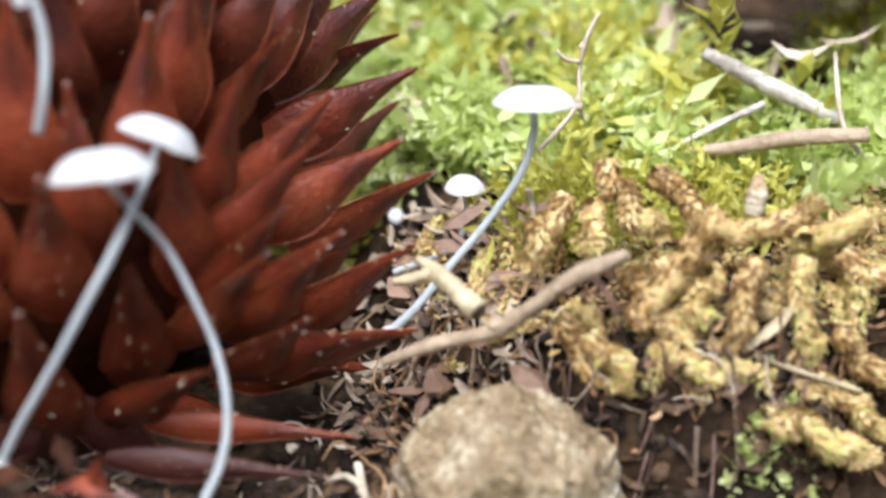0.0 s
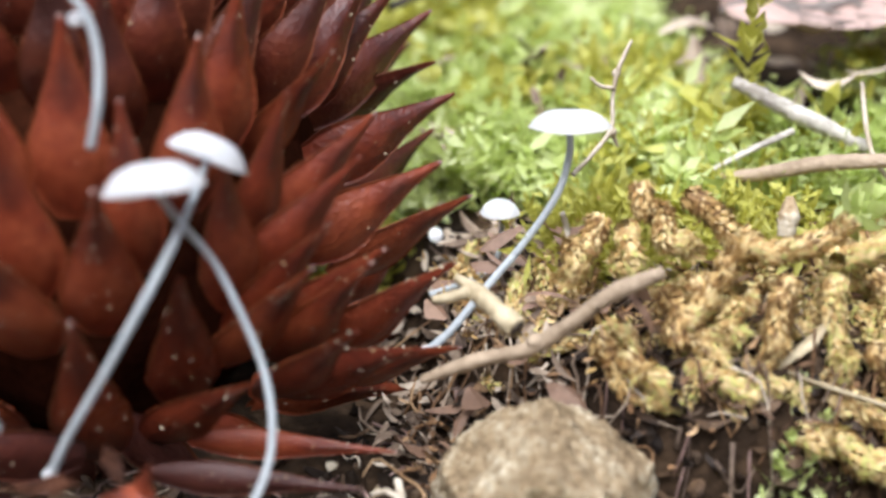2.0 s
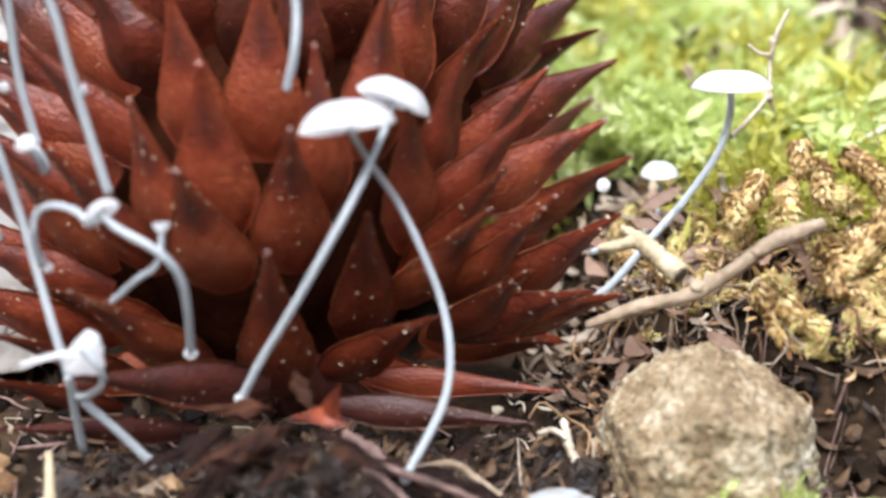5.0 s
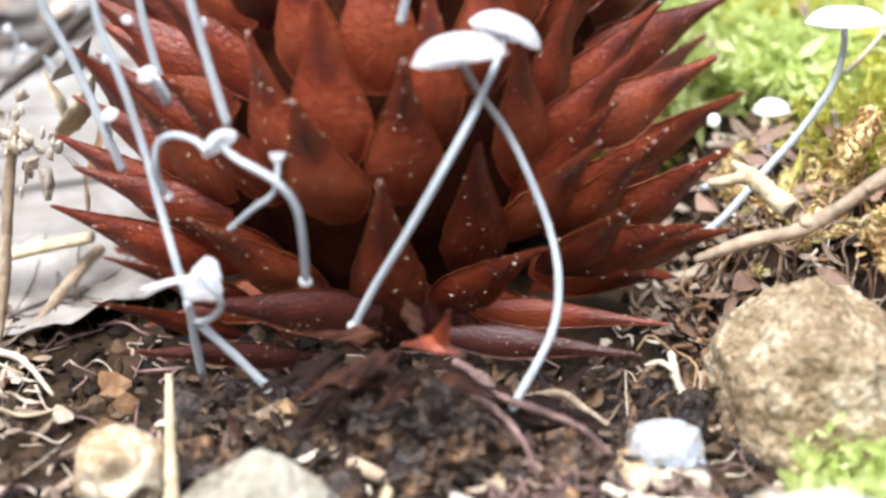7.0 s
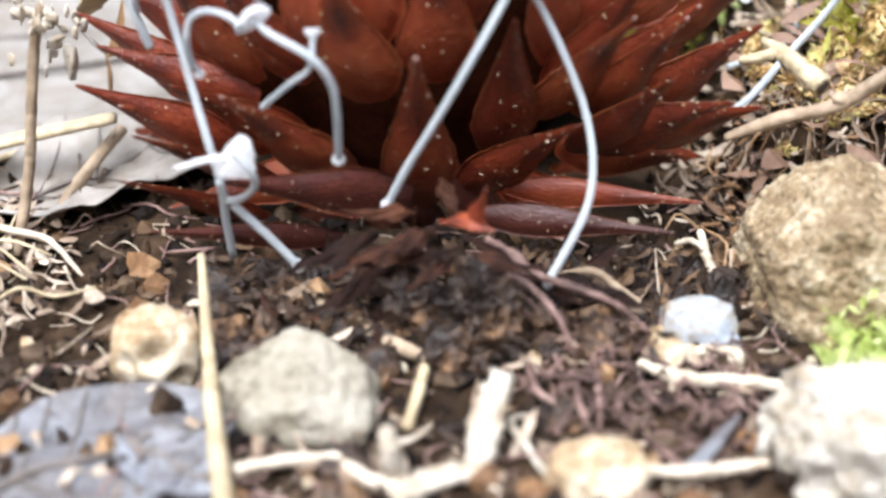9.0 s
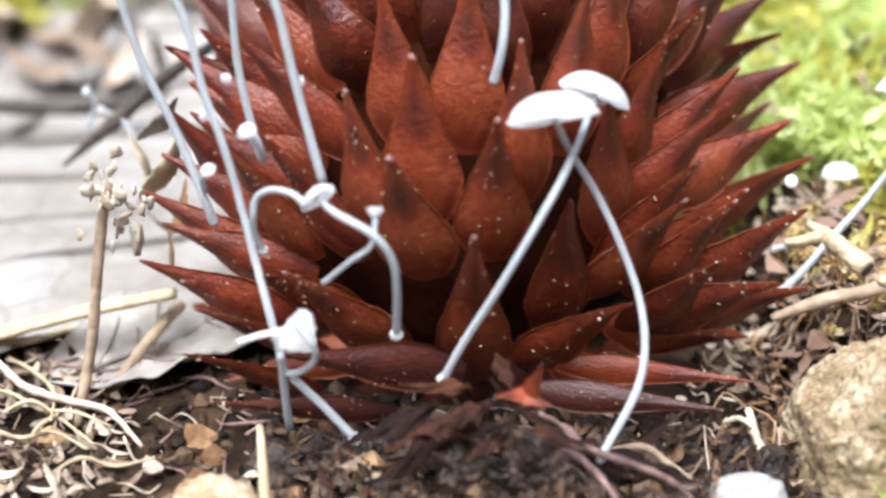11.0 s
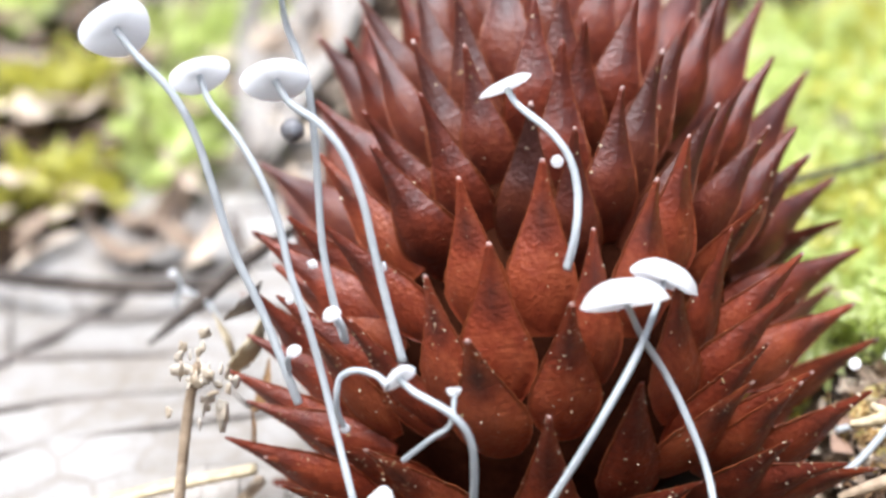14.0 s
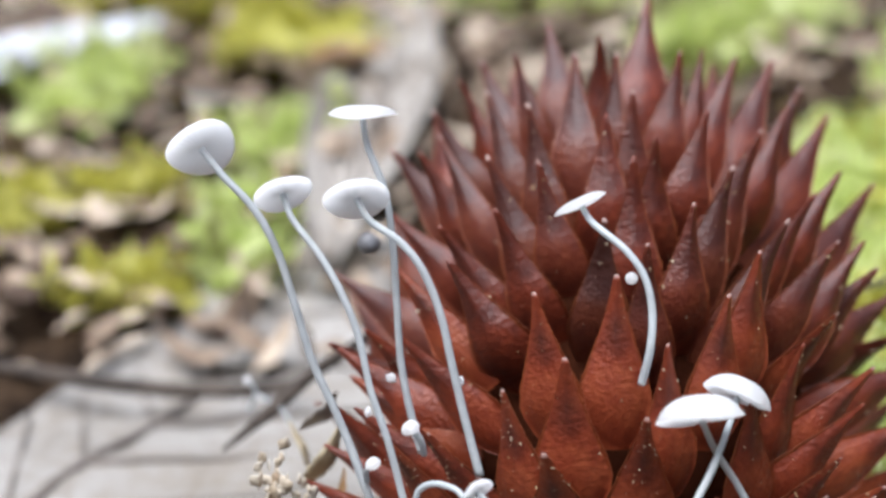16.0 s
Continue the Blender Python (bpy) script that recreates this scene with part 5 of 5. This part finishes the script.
def blot(x, y, cx, cy, rx, ry, rag=0.35):
    """Whether a spot lies in a ragged patch."""
    d = ((x - cx) / rx) ** 2 + ((y - cy) / ry) ** 2
    return d < 1 + rag * 2 * noise.noise(Vector((x * 1.3, y * 1.3, cx)))


# bare dark hollow under the raised brown leaf
HOLLOW = (4.15, 3.2, 0.85, 0.42)
STRANDS = (
    [(2.54, 0.85, 0.95), (2.72, 0.95, 1.03), (2.81, 1.05, 1.17)],
    [(2.80, 1.05, 1.17), (3.11, 1.10, 1.18), (3.46, 1.15, 1.22)],
    [(2.87, 1.00, 1.09), (2.82, 0.88, 0.92), (2.78, 0.80, 0.77)],
    [(3.13, 1.00, 1.14), (3.04, 0.85, 0.98), (3.02, 0.75, 0.79)],
    [(3.40, 1.00, 1.12), (3.36, 0.85, 0.92), (3.38, 0.75, 0.68)],
    [(3.35, 1.05, 1.16), (3.53, 1.10, 1.16), (3.68, 1.15, 1.23)],
    [(2.61, 0.80, 0.71), (2.80, 0.75, 0.66), (3.12, 0.70, 0.65)],
    [(2.31, 0.88, 0.77), (2.43, 0.80, 0.66), (2.53, 0.75, 0.58)],
    [(3.54, 1.05, 1.08), (3.72, 1.00, 0.99), (3.93, 0.95, 0.89)],
    [(2.29, 1.50, 1.27), (2.16, 1.35, 1.12), (2.03, 1.20, 1.02)],
    [(2.37, 1.45, 1.23), (2.40, 1.35, 1.06), (2.41, 1.30, 0.99)],
    [(3.13, 0.60, 0.51), (3.35, 0.52, 0.39), (3.57, 0.50, 0.35)],
    [(2.73, 1.50, 1.35), (2.84, 1.30, 1.23), (2.97, 1.15, 1.19)],
    [(2.47, 1.60, 1.31), (2.59, 1.35, 1.21), (2.70, 1.20, 1.17)],
    [(2.47, 1.00, 1.04), (2.59, 0.85, 0.87), (2.73, 0.78, 0.75)],
    [(3.50, 0.85, 0.84), (3.67, 0.75, 0.63), (3.90, 0.70, 0.53)],
    [(3.21, 0.80, 0.75), (3.39, 0.72, 0.53), (3.51, 0.64, 0.32)],
    [(3.44, 0.75, 0.61), (3.62, 0.68, 0.42), (3.79, 0.62, 0.32)],
    [(3.02, 0.82, 0.75), (3.14, 0.77, 0.61), (3.34, 0.72, 0.47)],
    [(3.34, 0.60, 0.42), (3.50, 0.52, 0.30), (3.68, 0.46, 0.27)],
    [(2.16, 1.00, 0.79), (2.38, 0.90, 0.60), (2.60, 0.82, 0.47), (2.79, 0.80, 0.50)],
)
rng = np.random.default_rng(11)
for path in STRANDS:
    bent = smooth_path(path, 6)
    path = bent + rng.normal(size=bent.shape) * 0.028
    solo("moss_strand", frond(path, 1500, 0.05, 0.22, 0.5, rng, 0.042), M_GOLD, "dry golden catkin-like moss strand on the bank", "moss", "dry moss strands")
solo("moss_strand", frond([(3.45, 1.35, 1.19), (3.59, 1.35, 1.28), (3.77, 1.35, 1.39)], 70, 0.16, 0.3, 0.75, rng, 0.02), M_MOSS, "fresh green leafy moss strand on the bank", "moss", "dry moss strands")
# tangle of lesser strands over the bank
pieces = []
for sx, sy in scatter(125, 1.6, 5.2, 0.6, 2.3, 21, lambda x, y: ground_z(x, y) > 0.3):
    a, L = rng.uniform(0, 6.28), rng.uniform(0.25, 0.6)
    z = ground_z(sx, sy) + rng.uniform(-0.03, 0.14)
    dx, dy = math.cos(a) * L, math.sin(a) * L
    zz = ground_z(sx + dx, sy + dy)
    if zz < 0.35:
        continue
    pieces.append(frond([(sx, sy, z), (sx + dx * 0.5, sy + dy * 0.5, z + rng.uniform(0, 0.12)), (sx + dx, sy + dy, min(zz + 0.05, z + 0.05))], 500, 0.045, 0.22, 0.55, rng, 0.03))
solo("dry_moss", joined(pieces), M_GOLD, "tangled dry golden moss on the bank", "moss", "", "stuff", smooth=False)
moss_patch("golden_moss", scatter(150, 1.6, 4.2, 1.35, 2.3, 2, lambda x, y: ground_z(x, y) > 0.35), 0.2, 0.06, M_GOLD, "short dry golden moss tufts", 2, 0.9, 26, 0.8, 0.2)
moss_patch("yellow_moss", scatter(260, 2.2, 3.6, 1.7, 2.4, 3), 0.34, 0.13, M_LIME, "yellow-green drooping moss shoots", 3, 0.5, 18, 0.95, 0.16)
moss_patch("green_moss", scatter(800, 2.9, 5.6, 2.0, 3.4, 4, lambda x, y: not blot(x, y, *HOLLOW)), 0.36, 0.13, M_MOSS, "fresh green leafy moss round the stick", 4, 0.35, 16, 0.95, 0.24)
moss_patch("moss_carpet", scatter(4600, 0.8, 7.5, 2.6, 8.5, 5, lambda x, y: noise.noise(Vector((x * 0.9, y * 0.9, 4))) > -0.32 and y > 2.5 + 0.6 * step(2.2, 1.4, x) and not (x > 3.3 and y > 3.9) and not blot(x, y, *HOLLOW)), 0.42, 0.15, M_MOSS, "bright yellow-green moss carpet behind the cone", 5, 0.5, 14, 1.0, 0.22)
moss_patch("lime_moss", scatter(1100, 0.8, 7.0, 2.6, 8.5, 6, lambda x, y: noise.noise(Vector((x * 0.9, y * 0.9, 9))) > 0.05 and y > 2.6 and not (x > 3.3 and y > 3.9) and not blot(x, y, *HOLLOW)), 0.42, 0.2, M_LIME, "yellow moss among the green carpet", 6, 0.5, 14, 1.0, 0.2)
tall = [(3.35, 2.7, ground_z(3.35, 2.7)), (3.36, 2.7, 1.4), (3.36, 2.72, 2.4)]
moss_patch("moss_tuft", scatter(130, 1.78, 2.4, -0.6, 0.12, 7), 0.3, 0.1, M_MOSS, "bright green moss tuft beside the pale rock", 7, 0.4, 12, 0.9, 0.26)
moss_patch("moss_tuft", scatter(20, 2.99, 3.39, 0.41, 0.71, 8), 0.14, 0.08, M_MOSS, "bright green moss tuft at the foot of the bank", 8, 0.4, 12, 0.9, 0.26)
# patches on the ground behind
for k, (cx, cy, rx, ry, n, m) in enumerate(((-3.5, 9.7, 0.55, 0.6, 90, M_MOSS), (-3.45, 7.5, 0.32, 0.8, 100, M_MOSS), (-5.8, 10.8, 0.38, 0.7, 80, M_MOSS), (-4.3, 6.6, 0.6, 0.25, 50, M_LIME),
                                            (-6.2, 8.0, 0.8, 0.5, 90, M_LIME), (-4.6, 8.3, 0.4, 0.3, 30, M_LIME), (1.6, 12.2, 0.9, 0.8, 120, M_MOSS), (-3.6, 12.2, 0.9, 0.4, 60, M_LIME), (-0.8, 14.6, 1.6, 0.7, 130, M_MOSS), (-5.5, 14.5, 1.4, 0.7, 110, M_LIME), (-2.4, 17.5, 2.5, 0.9, 150, M_LIME), (-9.0, 16.0, 2.0, 1.2, 130, M_LIME), (3.6, 9.3, 0.9, 0.8, 160, M_MOSS), (3.4, 13.5, 1.2, 0.8, 110, M_LIME), (2.6, 7.3, 0.9, 1.0, 200, M_MOSS))):
    big = 1.0 if cy < 10 else 1.35
    moss_patch("moss_patch", scatter(int(n * 0.65), cx - 2 * rx, cx + 2 * rx, cy - 2 * ry, cy + 2 * ry, 40 + k, lambda x, y: blot(x, y, cx, cy, rx, ry)),
               0.42 * big, 0.28 * big, m, "ragged patch of green moss on the soil", 40 + k, 0.45, 13, 1.0, 0.24)
solo("moss_shoot", frond(tall, 120, 0.14, 0.26, 0.6, rng, 0.02), M_LIME, "tall upright yellow-green moss shoot", "moss")


# ---- crumbs, fibres and flakes on the soil ----
def crumbs(spots, size, material, name, label, seed):
    rng = np.random.default_rng(seed)
    verts, faces = [], []
    bm = bmesh.new()
    bmesh.ops.create_icosphere(bm, subdivisions=1, radius=1.0)
    base = np.array([v.co for v in bm.verts])
    tri = [tuple(v.index for v in f.verts) for f in bm.faces]
    bm.free()
    for sx, sy in spots:
        r = size * rng.uniform(0.35, 1.0) ** 1.7
        v = base * (1 + 0.28 * rng.normal(size=(len(base), 1))) * r * rng.uniform(0.6, 1.3, 3)
        o = len(verts)
        verts.extend(v + (sx, sy, ground_z(sx, sy) + r * 0.25))
        faces.extend(tuple(i + o for i in f) for f in tri)
    return solo(name, (verts, faces), material, label, "soil", "", "stuff", smooth=False)


def flakes(spots, size, material, name, label, seed, lift=0.03):
    """Curled bits of dead leaf and bark."""
    rng = np.random.default_rng(seed)
    pieces = []
    for sx, sy in spots:
        L, w = size * rng.uniform(0.4, 1.2), size * rng.uniform(0.12, 0.45)
        d = Vector((rng.normal(), rng.normal(), rng.normal() * 0.5)).normalized()
        e1, e2, a = basis(d)
        c = np.array([sx, sy, ground_z(sx, sy) + lift * rng.uniform(0.2, 2.0)])
        curl = rng.uniform(-0.5, 0.5)
        v, f = [], []
        for i in range(5):
            s = i / 4 - 0.5
            ww = w * (1 - (2 * s) ** 2 * 0.8) * rng.uniform(0.8, 1.2)
            for j in (-1, 0, 1):
                v.append(c + a * s * L + e1 * ww * j * 0.5 + e2 * (curl * L * s * s * 2 + 0.25 * ww * abs(j)))
        for i in range(4):
            for j in (0, 1):
                q = i * 3 + j
                f.append((q, q + 1, q + 4, q + 3))
        pieces.append((v, f))
    return solo(name, joined(pieces), material, label, "litter", "", "stuff", smooth=False)


def fibres(spots, length, radius, material, name, label, seed, lift=0.04):
    rng = np.random.default_rng(seed)
    pieces = []
    for sx, sy in spots:
        a, L = rng.uniform(0, 6.28), length * rng.uniform(0.4, 1.2)
        p = []
        for k in range(4):
            x, y = sx + math.cos(a) * L * k / 3, sy + math.sin(a) * L * k / 3
            p.append((x, y, ground_z(x, y) + lift * rng.uniform(-0.2, 1.6)))
            a += rng.normal() * 0.5
        pieces.append(tube(p, [radius * rng.uniform(0.5, 1.2), radius * 0.4], 8, 5))
    return solo(name, joined(pieces), material, label, "litter", "", "stuff")


near = lambda x, y: not (abs(x + 0.2) < 1.2 and y > 1.2)
flakes(scatter(420, 1.3, 4.4, 0.55, 2.0, 78), 0.11, M_RUST, "rusty_litter", "rusty brown scraps caught in the moss bank", 78, 0.12)
fibres(scatter(160, 1.3, 4.2, 0.55, 1.9, 79), 0.35, 0.012, M_RUST, "rusty_fibres", "rusty dry fibres in the bank", 79, 0.12)
flakes(scatter(34, 1.3, 2.6, 0.9, 2.0, 75), 0.38, M_BROWNLEAF, "bank_leaves", "crumpled brown leaf scraps in the bank", 75, 0.2)
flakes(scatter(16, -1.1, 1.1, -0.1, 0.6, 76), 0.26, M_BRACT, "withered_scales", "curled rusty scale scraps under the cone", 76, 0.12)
fibres(scatter(120, 0.5, 1.3, -0.75, 0.1, 77), 0.3, 0.011, M_ROOT, "root_felt", "felt of fine purple rootlets on the soil", 77, 0.08)
flakes(scatter(170, 1.6, 4.4, 0.9, 1.9, 70, lambda x, y: ground_z(x, y) > 0.35), 0.08, M_GOLD, "moss_flakes", "loose dry moss leaves on the bank", 70, 0.12)
crumbs(scatter(1900, -3.4, 3.4, -2.0, 2.6, 61, near), 0.07, M_CRUMB, "soil_crumbs", "dark crumbs of woodland soil", 61)
crumbs(scatter(520, -1.3, 1.3, -0.15, 0.75, 72), 0.11, M_CLOD, "humus_crumbs", "dark rotten crumbs heaped under the cone", 72)
flakes(scatter(430, -1.2, 1.2, -0.1, 0.7, 73), 0.15, M_HUMUS, "humus_flakes", "dark rotten scale flakes under the cone", 73, 0.08)
crumbs(scatter(110, -3.2, 2.2, -2.0, 0.9, 81, near), 0.1, M_RUST, "brown_crumbs", "rusty brown crumbs of rotten wood", 81)
flakes(scatter(120, -3.2, 1.6, -2.0, 0.6, 82, near), 0.24, M_DRY, "pale_scraps", "pale dry scraps of leaf on the soil", 82, 0.05)
crumbs(scatter(70, -3.0, 3.2, -2.0, 1.5, 62, near), 0.05, M_OCHRE, "grit_grains", "pale ochre grains of grit on the soil", 62)
flakes(scatter(300, -3.2, 1.6, -1.9, 1.6, 63, near), 0.27, M_HUMUS, "leaf_flakes", "broken brown flakes of dead leaf on the soil", 63)
flakes(scatter(300, 1.2, 3.6, 0.2, 1.3, 64), 0.22, M_HUMUS, "bank_litter", "dry brown leaf flakes under the moss bank", 64, 0.06)
fibres(scatter(220, -3.2, 2.6, -1.9, 1.5, 65, near), 0.5, 0.012, M_ROOT, "root_fibres", "fine purple-brown root fibres in the soil", 65)
fibres(scatter(60, -3.2, 2.6, -1.9, 1.5, 66, near), 0.3, 0.008, M_PALE, "pale_fibres", "fine pale root fibres in the soil", 66)
flakes(scatter(260, 1.15, 2.1, 1.0, 2.6, 69), 0.2, M_DRY, "cleft_litter", "pale dry flakes between the cone and the bank", 69, 0.08)
fibres(scatter(110, 1.2, 3.4, 0.5, 1.7, 67), 0.4, 0.011, M_DRY, "bank_fibres", "dry brown fibres hanging in the bank", 67, 0.1)
flakes(scatter(130, 0.9, 5, 2.8, 6.5, 71), 0.4, M_DRY, "moss_litter", "brown leaf scraps caught in the moss", 71, 0.3)
flakes(scatter(2400, -12, 6, 5.5, 22, 68), 0.75, M_DRY, "far_litter", "brown leaf litter on the soil behind", 68, 0.25)
flakes(scatter(190, -3.4, -1.95, 0.1, 1.5, 90), 0.17, M_DRY, "weed_litter", "light brown fluffy scraps under the dry weeds", 90, 0.07)
fibres(scatter(40, -3.4, -1.9, 0.0, 1.5, 91), 0.35, 0.009, M_DRY, "weed_fibres", "fine bleached fibres under the dry weeds", 91, 0.1)
flakes(scatter(160, -1.9, 1.2, -1.9, 0.2, 92), 0.13, M_DRY, "pale_chips", "small pale chips of bark and leaf on the soil", 92, 0.06)
